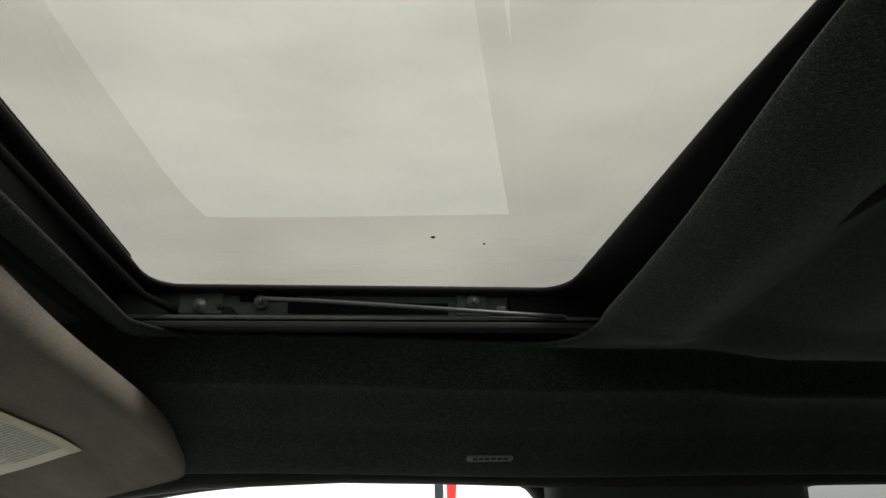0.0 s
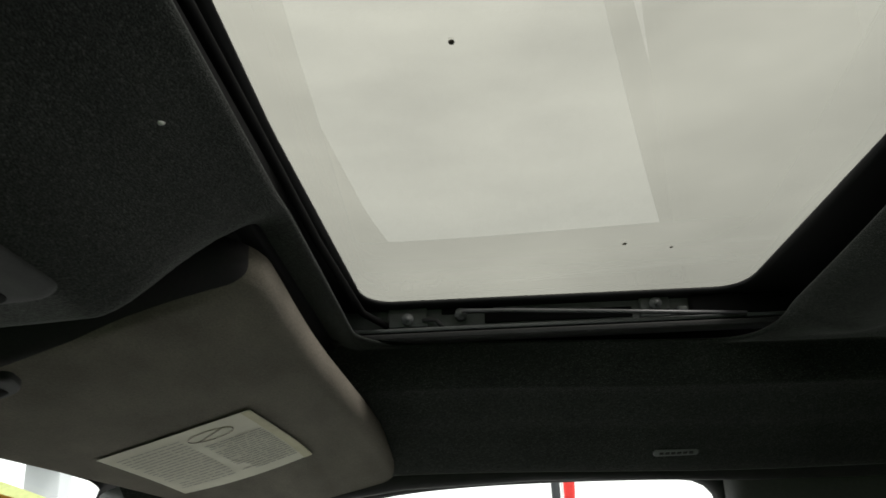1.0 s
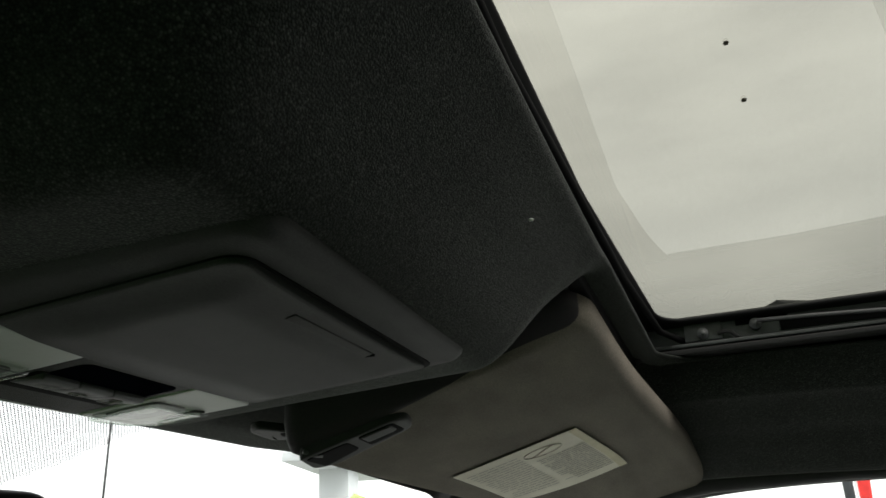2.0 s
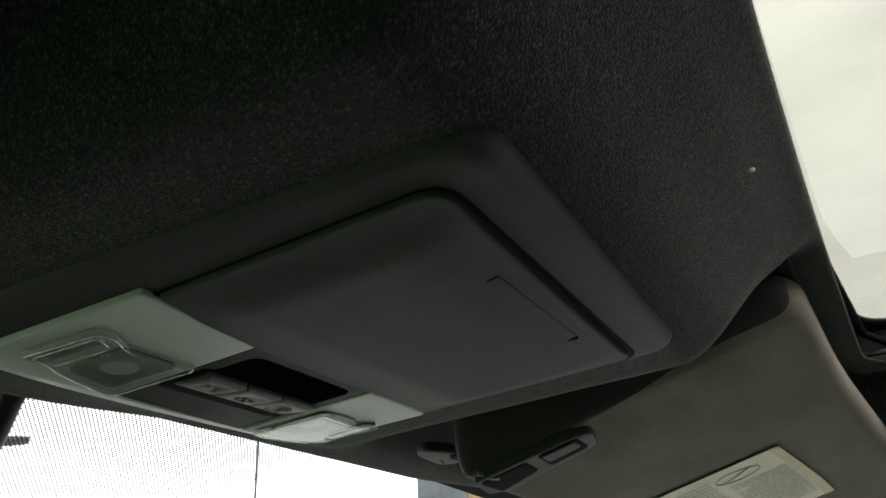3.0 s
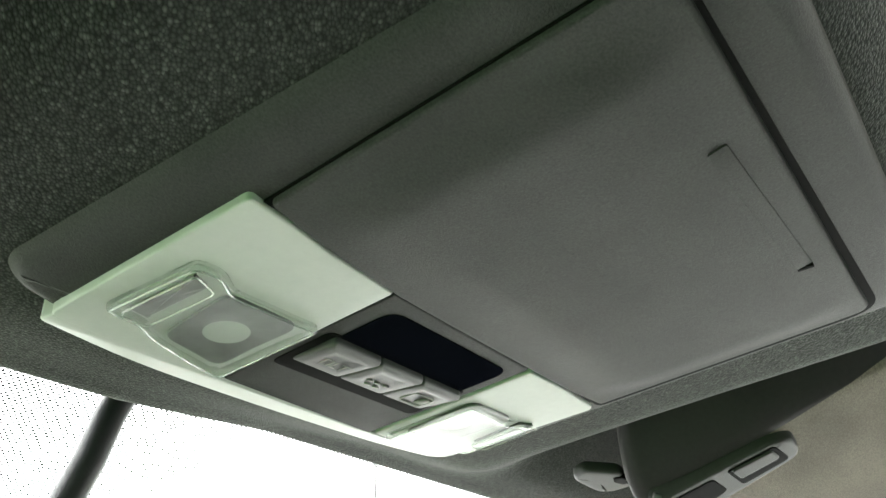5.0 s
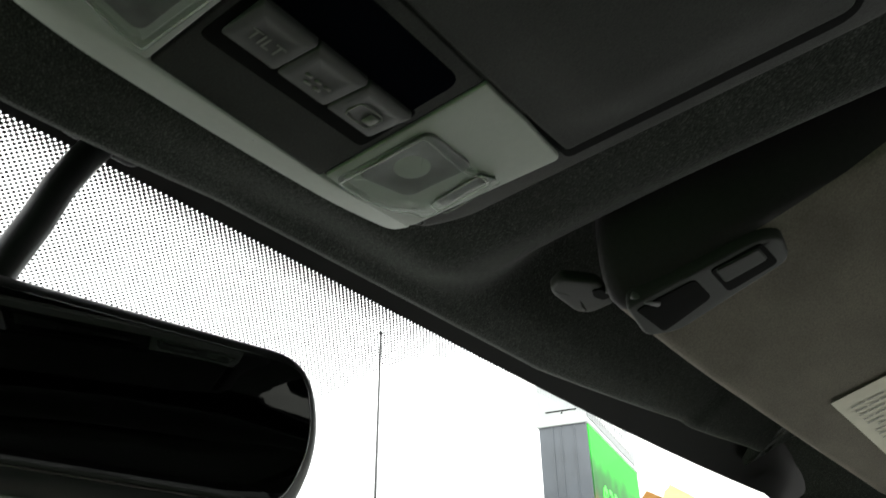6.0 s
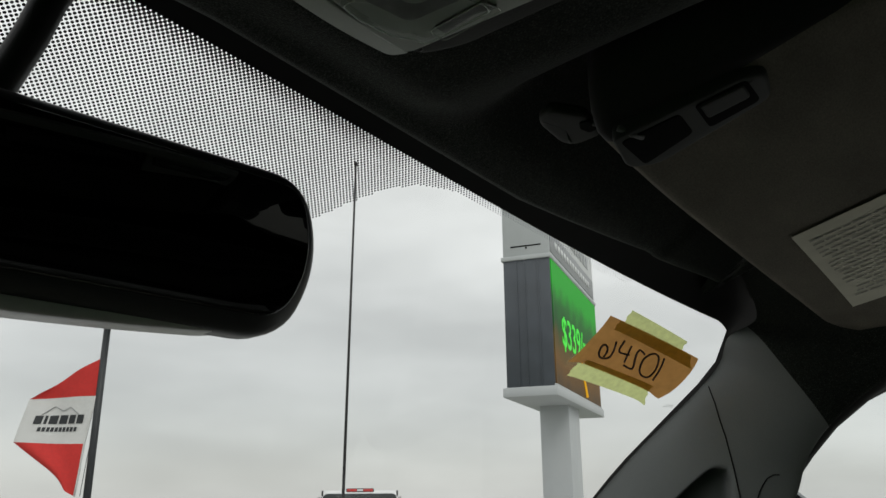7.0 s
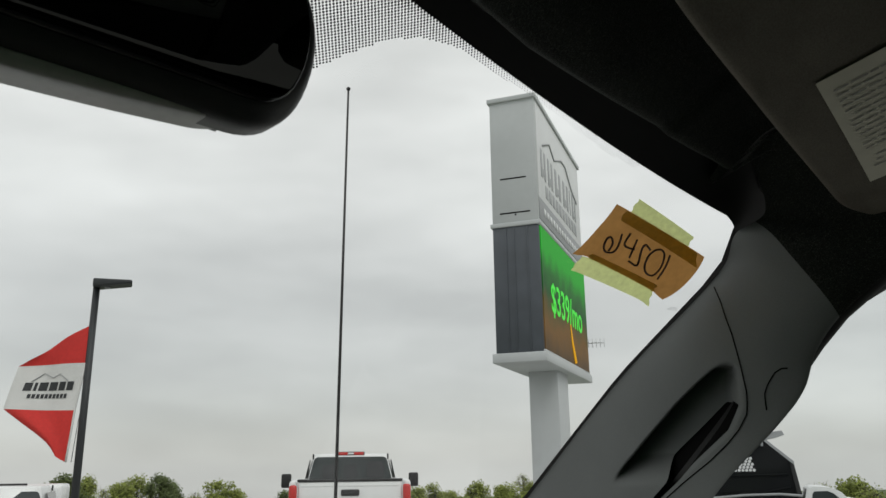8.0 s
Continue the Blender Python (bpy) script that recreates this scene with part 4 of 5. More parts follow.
def across(a, k):
    """Spreads the columns of the panel so that they follow the edges of the recess."""
    left, right, ridge = recess(k)
    xs = (0.0, min(left, right - 0.06), min(ridge, right - 0.012), right - 0.006, 1.0)
    return table(tuple(zip((0.0, 0.35, 0.62, 0.72, 1.0), xs)), a)


def pillar(s):
    t = thing("pillar_trim", "grey plastic windshield pillar trim with moulded grab handle", "pillar trim", "front pillars", kind="structure")
    bm = grid(lambda u, v: (lambda p: (s * p.x, p.y, p.z))(pillar_point(across(u, 1.12 * v - 0.12), 1.12 * v - 0.12)), 101, 131)
    gone = []
    bm.faces.ensure_lookup_table()
    for j in range(130):
        for i in range(62, 72):
            if 0.512 < 1.12 * j / 130 - 0.12 < 0.86:
                gone.append(bm.faces[100 * j + i])
    bmesh.ops.delete(bm, geom=gone, context="FACES")
    # headliner cloth meets the corner trim on a slant that also paints shaded trim
    a, b = pillar_point(0.0, 0.03, False), pillar_point(0.8, 0.165, False)
    down = (b - a).cross(Vector((0.86, 0.42, 0.28))).normalized()
    down *= -1 if down.z > 0 else 1
    for nm, mat, upper, label in (("pillar_panel", PILLAR, False, ""), ("headliner_corner", FABRIC, True, "charcoal headliner cloth over the corner, also painting the shaded trim")):
        piece = bm.copy()
        bmesh.ops.bisect_plane(piece, geom=piece.verts[:] + piece.edges[:] + piece.faces[:], plane_co=Vector((s * a.x, a.y, a.z)), plane_no=Vector((s * down.x, down.y, down.z)), clear_outer=upper, clear_inner=not upper)
        part(nm, piece, mat, t, label)
    bm.free()
    # added black sheet carries the shade of the cavity behind the slot
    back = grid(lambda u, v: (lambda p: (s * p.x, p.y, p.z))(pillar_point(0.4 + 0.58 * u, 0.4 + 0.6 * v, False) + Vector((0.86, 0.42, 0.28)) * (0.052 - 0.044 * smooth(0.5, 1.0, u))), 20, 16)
    part("slot_shade_sheet", back, BLACK, t, "black sheet for the shade behind the grab slot")
    seam = [pillar_point(u, k, False) - Vector((0.86, 0.42, 0.28)) * 0.0006 for u, k in
            ((0.04, 0.21), (0.16, 0.238), (0.275, 0.27), (0.39, 0.303), (0.488, 0.34), (0.57, 0.378), (0.645, 0.42), (0.7, 0.455), (0.75, 0.5), (0.795, 0.55), (0.822, 0.61), (0.83, 0.66), (0.825, 0.72), (0.79, 0.79), (0.76, 0.85))]
    part("trim_seam", tube(bmesh.new(), [(s * p.x, p.y, p.z) for p in seam], 0.00065, 6), BLACK, t, "dark trim seam")
    cap = [pillar_point(u, k, False) - Vector((0.86, 0.42, 0.28)) * 0.0004 for u, k in
           ((0.845, 0.358), (0.81, 0.362), (0.782, 0.378), (0.778, 0.4), (0.783, 0.425), (0.8, 0.455), (0.835, 0.49), (0.875, 0.53))]
    part("cap_seam", tube(bmesh.new(), [(s * p.x, p.y, p.z) for p in cap], 0.0006, 6), BLACK, t, "seam of a small round cap")


pillar(1)
pillar(-1)


# ---- doors and side windows ----
def window_loop(rear):
    if rear:
        pts = [(-0.82, 1.15), (-0.815, 1.5), (-0.815, 1.658), (-1.0, 1.66), (-1.2, 1.648), (-1.42, 1.6), (-1.42, 1.15)]
        r = [0.03, 0.2, 0.05, 0.1, 0.1, 0.06, 0.04]
    else:
        pts = [(0.42, 1.15), (0.176, 1.41), (0.107, 1.487), (0.075, 1.535), (0.05, 1.568), (-0.01, 1.608), (-0.1, 1.645), (-0.2, 1.664), (-0.3, 1.6695), (-0.42, 1.6695), (-0.56, 1.666), (-0.535, 1.5), (-0.49, 1.15)]
        r = [0.04, 0.06, 0.03, 0.02, 0.02, 0.04, 0.05, 0.05, 0.05, 0.05, 0.045, 0.1, 0.04]
    return rounded(pts, r, 5)


def door(s, rear):
    nm = "rear" if rear else "front"
    d = thing(("door_2" if rear else "door_1") if s > 0 else ("door_4" if rear else "door_3"), f"dark {nm} door with black window frame and clear glass", "door", kind="structure")
    o = window_loop(rear)
    bm, rings = bmesh.new(), []
    rim = ((0.0, 0.706), (0.0, 0.69), (0.004, 0.678), (0.012, 0.67), (0.024, 0.666), (0.045, 0.668), (0.05, 0.7), (0.0, 0.712))
    if not rear:
        rim = ((0.0, 0.716), (0.0, 0.703), (0.003, 0.698), (0.009, 0.695), (0.02, 0.696), (0.035, 0.702), (0.035, 0.712), (0.0, 0.718))
    for off, x in rim:
        k = [0 if rear else 0.04 * smooth(-0.06, 0.03, p.x) for p in o]
        rings.append([bm.verts.new((s * (x + h), p.x + 0.35 * h, p.y + 0.1 * h)) for p, h in zip(inset(o, -off), k)])
    n = len(o)
    for a, b in zip(rings, rings[1:]):
        for k in range(n):
            bm.faces.new((a[k], a[(k + 1) % n], b[(k + 1) % n], b[k]))
    part("window_frame", bm, RUBBER, d, "black window frame and seal")
    me = bmesh.new()
    me.faces.new([me.verts.new((s * 0.708, p.x, p.y)) for p in inset(o, -0.002)])
    g = part("pane", me, PRIVACY if rear else (SIDE_GLASS if s > 0 else GREEN_FILL_GLASS), d, "dark rear glass" if rear else "front side glass", smooth=False)
    g.visible_shadow = False
    y0, y1 = ((-1.62, -0.76) if rear else (-0.7, 0.75))
    part("door_panel", box(bmesh.new(), (s * 0.7, (y0 + y1) / 2, 0.83), (0.08, y1 - y0, 0.66), bevel=0.02), SEAT, d, "plain lower door panel")


door(1, False)
door(1, True)
door(-1, False)
door(-1, True)


def cabin_shell():
    """Plain walls that close the cab round and behind the camera."""
    for s in (-1, 1):
        b = part("wall_pillar", box(bmesh.new(), (s * 0.672, -0.69, 1.34), (0.05, 0.27, 0.68), bevel=0.012), TRIM)
        tagged(b, "dark middle door pillar trim", "pillar trim", kind="structure")
        seal = ((0.722, 0.085, 1.535), (0.716, 0.062, 1.562), (0.706, 0.035, 1.588), (0.694, 0.0, 1.612), (0.675, -0.04, 1.634), (0.66, -0.09, 1.654), (0.64, -0.15, 1.666), (0.622, -0.22, 1.673), (0.617, -0.35, 1.676), (0.617, -0.45, 1.673), (0.617, -0.56, 1.668), (0.617, -0.8, 1.666), (0.617, -1.6, 1.662))
        r = part("trim_seal", tube(bmesh.new(), [(s * x, y, z) for x, y, z in seal], 0.0105, 12), RUBBER)
        tagged(r, "black rubber door seal under the headliner", "door seal", kind="structure")
        q = part("wall_corner", box(bmesh.new(), (s * 0.68, -1.53, 1.35), (0.06, 0.24, 0.75), bevel=0.02), TRIM)
        tagged(q, "dark rear corner trim", "pillar trim", kind="structure")
        k = part("roof_side", box(bmesh.new(), (s * 0.72, -0.78, 1.755), (0.14, 1.75, 0.11), bevel=0.03), RUBBER)
        tagged(k, "dark roof side rail", "roof", kind="structure")
    # unseen floor, split so that only its tan part bounces warm light up
    f = part("floor", box(bmesh.new(), (0, -1.15, 0.5), (1.5, 1.1, 0.06)), SEAT)
    tagged(f, "dark rear cab floor", "floor", kind="structure")
    f = part("floor", box(bmesh.new(), (-0.4, 0.15, 0.5), (0.7, 1.5, 0.06)), SEAT)
    tagged(f, "dark cab floor", "floor", kind="structure")
    f = part("floor", box(bmesh.new(), (0.35, 0.15, 0.5), (0.8, 1.5, 0.06)), BOUNCE_TAN)
    tagged(f, "unseen tan floor added to bounce light up", "floor", kind="structure")
    d = part("dashboard", box(bmesh.new(), (0, 0.72, 0.86), (1.5, 0.6, 0.5), bevel=0.06), TRIM)
    tagged(d, "dark plain dashboard", "dashboard", kind="structure")
    w = thing("wall_back", "dark rear cab wall with a window opening", "wall", kind="structure")
    for c, z in (((0, -1.66, 0.86), (1.5, 0.05, 0.7)), ((0, -1.66, 1.73), (1.5, 0.05, 0.14)), ((-0.68, -1.66, 1.44), (0.14, 0.05, 0.48)), ((0.68, -1.66, 1.44), (0.14, 0.05, 0.48))):
        part("wall_panel", box(bmesh.new(), c, z, bevel=0.008), TRIM, w)
    p = part("pane", grid(lambda u, v: (-0.61 + 1.22 * u, -1.66, 1.2 + 0.46 * v), 4, 4), REAR_GLASS, w, "dark rear glass")
    p.visible_shadow = False


cabin_shell()

# small tags and lint on the headliner
ring = rounded([(-0.0215, -0.0045), (0.0215, -0.0045), (0.0215, 0.0045), (-0.0215, 0.0045)], 0.004, 5)
slope = Vector((0.57 - 0.585, 0, roof_z(0.57, -0.48) - roof_z(0.585, -0.48))).normalized()
tm = Matrix.Translation((0.579, -0.482, roof_z(0.579, -0.482) - 0.001)) @ Matrix((Vector((0, 1, 0)), slope, Vector((0, 1, 0)).cross(slope))).transposed().to_4x4()
bm = pad(ring, lambda x, y: 0.0, 0.003, 0.001, 2)
bmesh.ops.transform(bm, matrix=tm, verts=bm.verts)
badge = part("airbag_badge", bm, PILLAR)
tagged(badge, "small oblong plastic badge pressed into the headliner edge", "badge")
bm = bmesh.new()
for k in range(6):
    box(bm, (-0.014 + 0.0056 * k, 0, 0.0032), (0.004, 0.003, 0.0006), tm)
    box(bm, (-0.014 + 0.0056 * k, 0, -0.0002), (0.004, 0.003, 0.0006), tm)
part("raised_mark", bm, GRAIN, badge)
bm = bmesh.new()
bmesh.ops.create_icosphere(bm, subdivisions=1, radius=1, matrix=Matrix.LocRotScale((0.059, -0.171, roof_z(0.059, -0.171) - 0.0003), None, (0.0014, 0.002, 0.0008)))
tagged(part("lint_speck", bm, LINT), "white speck of lint on the headliner", "lint")

# ---- outside: ground ----
def fall(v):
    return min(max(v, 0.0), 60.0) + 0.3 * max(0.0, v - 60.0)


def ground_z(x, y):
    """The lot falls away gently ahead and to the right, sloped to fit the camera's view."""
    return -0.075 * fall(y - 7.6) - 0.08 * fall(x - 17)


def ground():
    ticks = [-5000, -1500, -500, -200, -100, -60, -30, -10, 0, 5, 8, 12, 17, 22, 28, 34, 40, 46, 52, 60, 65, 77, 90, 110, 140, 200, 300, 500, 900, 1800, 3200, 5000]
    n = len(ticks)
    g = part("ground", grid(lambda u, v: (ticks[round(u * (n - 1))], ticks[round(v * (n - 1))], ground_z(ticks[round(u * (n - 1))], ticks[round(v * (n - 1))])), n, n), GRASS)
    tagged(g, "green grass ground falling away beyond the lot", "ground", kind="structure")
    # unseen lot: pale to lift reflections, stopped short so grass adds green light
    r = part("road", grid(lambda u, v: (-1.4 + 47.4 * u, -22 + 56 * v, ground_z(-1.4 + 47.4 * u, -22 + 56 * v) + 0.03), 69, 57), CONCRETE)
    tagged(r, "pale concrete parking lot", "parking lot", kind="structure")


ground()


# the bonnet that carries the aerial
def own_front():
    h = part("hood", box(bmesh.new(), (0, 1.55, 1.08), (1.8, 1.2, 0.12), bevel=0.04), WHITE_PAINT)
    tagged(h, "plain painted engine hood of the truck", "hood", kind="structure")
    e = part("wall_front", box(bmesh.new(), (0, 1.3, 0.66), (1.8, 1.7, 0.72), bevel=0.05), WHITE_PAINT)
    tagged(e, "plain painted front body of the truck", "body", kind="structure")
    f = part("fender", box(bmesh.new(), (0.9, 0.95, 1.12), (0.14, 0.6, 0.14), bevel=0.04), WHITE_PAINT)
    tagged(f, "plain painted front fender", "fender", kind="structure")
    a = thing("radio_antenna", "thin black whip antenna standing on the front fender", "antenna")
    part("mast", tube(bmesh.new(), [(0.88, 0.809, 1.18), (0.885, 0.809, 1.407), (0.89, 0.809, 1.756), (0.895, 0.809, 2.117)], 0.0033, 8, 0.0018), MAST, a)
    bm = bmesh.new()
    bmesh.ops.create_uvsphere(bm, u_segments=10, v_segments=6, radius=0.004, matrix=Matrix.Translation((0.895, 0.809, 2.118)))
    part("tip_ball", bm, MAST, a)


own_front()


# ---- pylon sign ----
def pylon():
    s = thing("pylon_sign", "tall grey dealer sign with a lit screen on a post", "sign", m=Matrix.Translation((24.9, 12.5, 0)) @ Matrix.Rotation(math.atan2(1.95, 8.2), 4, "Z"))
    L, D = 8.3, 1.75
    part("post", box(bmesh.new(), (3.9, D / 2 - 0.07, 1.75), (1.8, 1.14, 6.5), bevel=0.03), SIGN_GREY, s, "pale grey square post")
    part("base_tray", box(bmesh.new(), (L / 2, D / 2, 5.15), (L + 0.25, D + 0.22, 0.34), bevel=0.03), SIGN_GREY, s, "pale grey lower ledge")
    body = part("screen_cabinet", box(bmesh.new(), (L / 2, D / 2, 7.66), (L, D, 4.72), bevel=0.03), SIGN_DARK, s, "dark screen cabinet")
    for y, h in ((0.45, 4.6), (0.95, 4.6), (1.25, 4.6)):
        part("cabinet_rib", box(bmesh.new(), (-0.012, y, 7.66), (0.03, 0.05, h), bevel=0.005), SIGN_DARK, body)
    part("led_screen", box(bmesh.new(), (L / 2, -0.02, 7.66), (L - 0.15, 0.04, 4.55)), LED, s, "lit screen showing green price over a road", smooth=False)
    for nm, c, z in (("screen_border", (L / 2, -0.02, 9.97), (L, 0.07, 0.08)), ("screen_border", (L / 2, -0.02, 5.36), (L, 0.07, 0.08))):
        part(nm, box(bmesh.new(), c, z), SIGN_GREY, s)
    face = Matrix.Translation((L / 2, -0.05, 7.45)) @ Matrix.Rotation(math.pi / 2, 4, "X")
    lettering("$339/mo", 1.6, face, LED_GREEN, "price_letters", s, 0.005, 0.012)
    line = bmesh.new()
    tube(line, [(5.2, -0.05, 5.5), (4.75, -0.05, 6.3), (4.55, -0.05, 7.0)], 0.07, 6, 0.02)
    part("road_line", line, LED_LINE, s)
    top = part("top_cabinet", box(bmesh.new(), (L / 2, D / 2, 12.6), (L, D, 5.1), bevel=0.03), SIGN_GREY, s, "pale grey upper cabinet")
    part("cap", box(bmesh.new(), (L / 2, D / 2, 15.08), (L + 0.16, D + 0.16, 0.18), bevel=0.02), SIGN_GREY, s)
    part("waist_trim", box(bmesh.new(), (L / 2, D / 2, 10.05), (L + 0.12, D + 0.14, 0.16), bevel=0.02), SIGN_GREY, s)
    for z, a, b in ((11.85, 0.4, 1.4), (10.5, 0.3, 1.45)):
        part("panel_line", box(bmesh.new(), (-0.004, (a + b) / 2, z), (0.012, b - a, 0.05)), BLACK, top)
    part("lock", box(bmesh.new(), (-0.008, 0.85, 10.42), (0.02, 0.06, 0.06)), BLACK, top)
    part("face_panel", box(bmesh.new(), (L / 2, -0.012, 12.9), (L - 0.3, 0.02, 4.0), bevel=0.004), SIGN_WHITE, s, "white sign face")
    part("lower_band", box(bmesh.new(), (L / 2, -0.014, 10.65), (L - 0.3, 0.024, 0.85), bevel=0.004), SIGN_BAND, s, "grey band with small lettering bars")
    x0 = 0.5
    for w in (1.15, 1.2, 1.5, 1.5, 0.4, 1.1):
        bm = box(bmesh.new(), (x0 + w * 0.25, -0.03, 12.6), (w * 0.24, 0.016, 1.15), bevel=0.004)
        if w > 0.5:
            box(bm, (x0 + w * 0.72, -0.03, 12.6), (w * 0.22, 0.016, 1.15), bevel=0.004)
            box(bm, (x0 + w * 0.48, -0.03, 12.3), (w * 0.26, 0.014, 0.3), bevel=0.004)
        part("logo_bar", bm, SIGN_INK, s)
        x0 += w
    for i in range(10):
        part("logo_bar", box(bmesh.new(), (1.5 + i * 0.6, -0.03, 11.6), (0.42, 0.016, 0.5), bevel=0.004), SIGN_INK, s)
    for i in range(13):
        part("small_bar", box(bmesh.new(), (1.0 + i * 0.5, -0.032, 10.65), (0.3, 0.014, 0.28)), SIGN_WHITE, s)
    part("mountain_line", tube(bmesh.new(), [(1.0, -0.03, 13.4), (2.2, -0.03, 13.9), (3.0, -0.03, 13.5), (4.4, -0.03, 14.0), (5.2, -0.03, 14.0), (6.4, -0.03, 13.3), (7.4, -0.03, 13.0)], 0.045, 6), SIGN_INK, s)
    # small yagi aerial on the far side
    y = bmesh.new()
    tube(y, [(L, 0.4, 6.75), (L + 0.2, -0.72, 6.75)], 0.022, 6)
    for k in range(6):
        q = 0.12 + 0.17 * k
        tube(y, [(L + 0.05 + 0.15 * q, 0.25 - q, 6.55), (L + 0.05 + 0.15 * q, 0.25 - q, 6.95)], 0.012, 5)
    part("small_aerial", y, SIGN_GREY, s, "small comb-shaped aerial")


pylon()


# ---- light poles and flags ----
def light_pole(x, y, h, turn, label):
    p = thing("light_pole", label, "light pole", "parking lot light poles", m=pose(x, y, ground_z(x, y), 0, 0, turn))
    h -= ground_z(x, y)
    part("shaft", tube(bmesh.new(), [(0, 0, 0), (0, 0, h)], 0.115, 16, 0.1), POLE_DARK, p)
    hd = box(bmesh.new(), (0.45, 0, h + 0.07), (1.1, 0.66, 0.26), bevel=0.04)
    for v in hd.verts:
        v.co.z += 0.11 * smooth(0.1, 1.0, v.co.x) * (1 if v.co.z < h + 0.07 else -0.35) + 0.05 * (v.co.x - 0.4)
    part("lamp_head", hd, POLE_DARK, p, "flat dark area light head, thinner towards its tip")
    part("light_panel", box(bmesh.new(), (0.3, 0, h - 0.045), (0.16, 0.16, 0.03), bevel=0.01), SIGN_BAND, p, "small pale panel under the head")
    part("base_plate", box(bmesh.new(), (0, 0, 0.03), (0.4, 0.4, 0.06), bevel=0.01), POLE_DARK, p)
    return p


light_pole(13.75, 21.95, 6.93, -36, "dark square-headed parking lot light pole carrying a flag")
light_pole(19.72, -2.5, 6.6, 120, "dark light pole beyond the side window, with a red flag")


def flag(origin, sheet, label, logo=True):
    """A three-striped flag. sheet: rows down the hoist of (v, hoist offset, fly offset), offsets across and up in metres, seen from the lot."""
    f = thing("flag", label, "flag", "dealer flags")
    o, right, toward = Vector(origin), Vector((0.557, -0.83, 0)), Vector((-0.83, -0.557, 0))

    def row(v, k):
        for a, b in zip(sheet, sheet[1:]):
            if v <= b[0]:
                t = (v - a[0]) / (b[0] - a[0])
                return Vector(a[k]).lerp(Vector(b[k]), t)
        return Vector(sheet[-1][k])

    def at(u, v, off=0.0):
        p = row(v, 1).lerp(row(v, 2), u)
        belly = 0.1 * math.sin(math.pi * u) * (0.5 - v)
        ripple = 0.14 * u * math.sin(6.5 * u + 4 * v) + 0.07 * math.sin(9 * v + 2 * u) * u
        return o + right * p.x + Vector((0, 0, p.y + belly)) + toward * (ripple + off)

    cuts = ((0.0, 0.3, FLAG_RED, "red stripe"), (0.3, 0.62, FLAG_WHITE, "white stripe"), (0.62, 1.0, FLAG_RED, "red stripe"))
    for a, b, m, nm in cuts:
        part("stripe", grid(lambda u, v: at(u, a + (b - a) * v), 26, 10), m, f, nm)
    part("hem", tube(bmesh.new(), [at(0, v / 10) for v in range(3, 11)], 0.03, 6), FLAG_WHITE, f, "white hoist hem")
    part("halyard", tube(bmesh.new(), [at(0, 0.3) + right * 0.14, at(0, 0.7) + right * 0.16, at(0, 1.0) + right * 0.16], 0.01, 5), POLE_DARK, f, "thin flag line")
    if logo:
        for off in (-0.016, 0.016):
            bm = bmesh.new()
            for u0, u1 in ((0.1, 0.2), (0.225, 0.325), (0.35, 0.475), (0.5, 0.625), (0.65, 0.69), (0.715, 0.82)):
                grid(lambda u, v: at(u0 + (u1 - u0) * u, 0.425 + 0.06 * v, off), 4, 3, bm)
            for k in range(10):
                grid(lambda u, v: at(0.17 + 0.058 * k + 0.042 * u, 0.508 + 0.03 * v, off), 3, 2, bm)
            part("logo_bars", bm, POLE_DARK, f)
            part("mountain_line", tube(bmesh.new(), [at(0.2, 0.42, off), at(0.35, 0.37, off), at(0.45, 0.395, off), at(0.6, 0.36, off), at(0.75, 0.42, off)], 0.012, 5), SIGN_INK, f)
    return f


flag((13.67, 21.98, 5.58), ((0.0, (0.02, 0.12), (-1.5, -0.85)), (0.3, (0.0, -1.0), (-1.95, -1.1)), (0.62, (-0.18, -2.38), (-2.2, -2.33)), (0.8, (-0.22, -3.1), (-1.15, -3.1)), (1.0, (-0.28, -3.85), (-0.75, -3.5))),
     "red and white striped flag blowing from the light pole")
flag((19.7, -2.62, 5.3), ((0.0, (0, 0), (0.3, -0.2)), (0.3, (0.05, -0.9), (0.34, -1.0)), (0.62, (0.05, -1.8), (0.36, -1.9)), (1.0, (0.05, -4.0), (0.38, -3.9))),
     "red and white striped flag hanging limp from the far pole", logo=False)


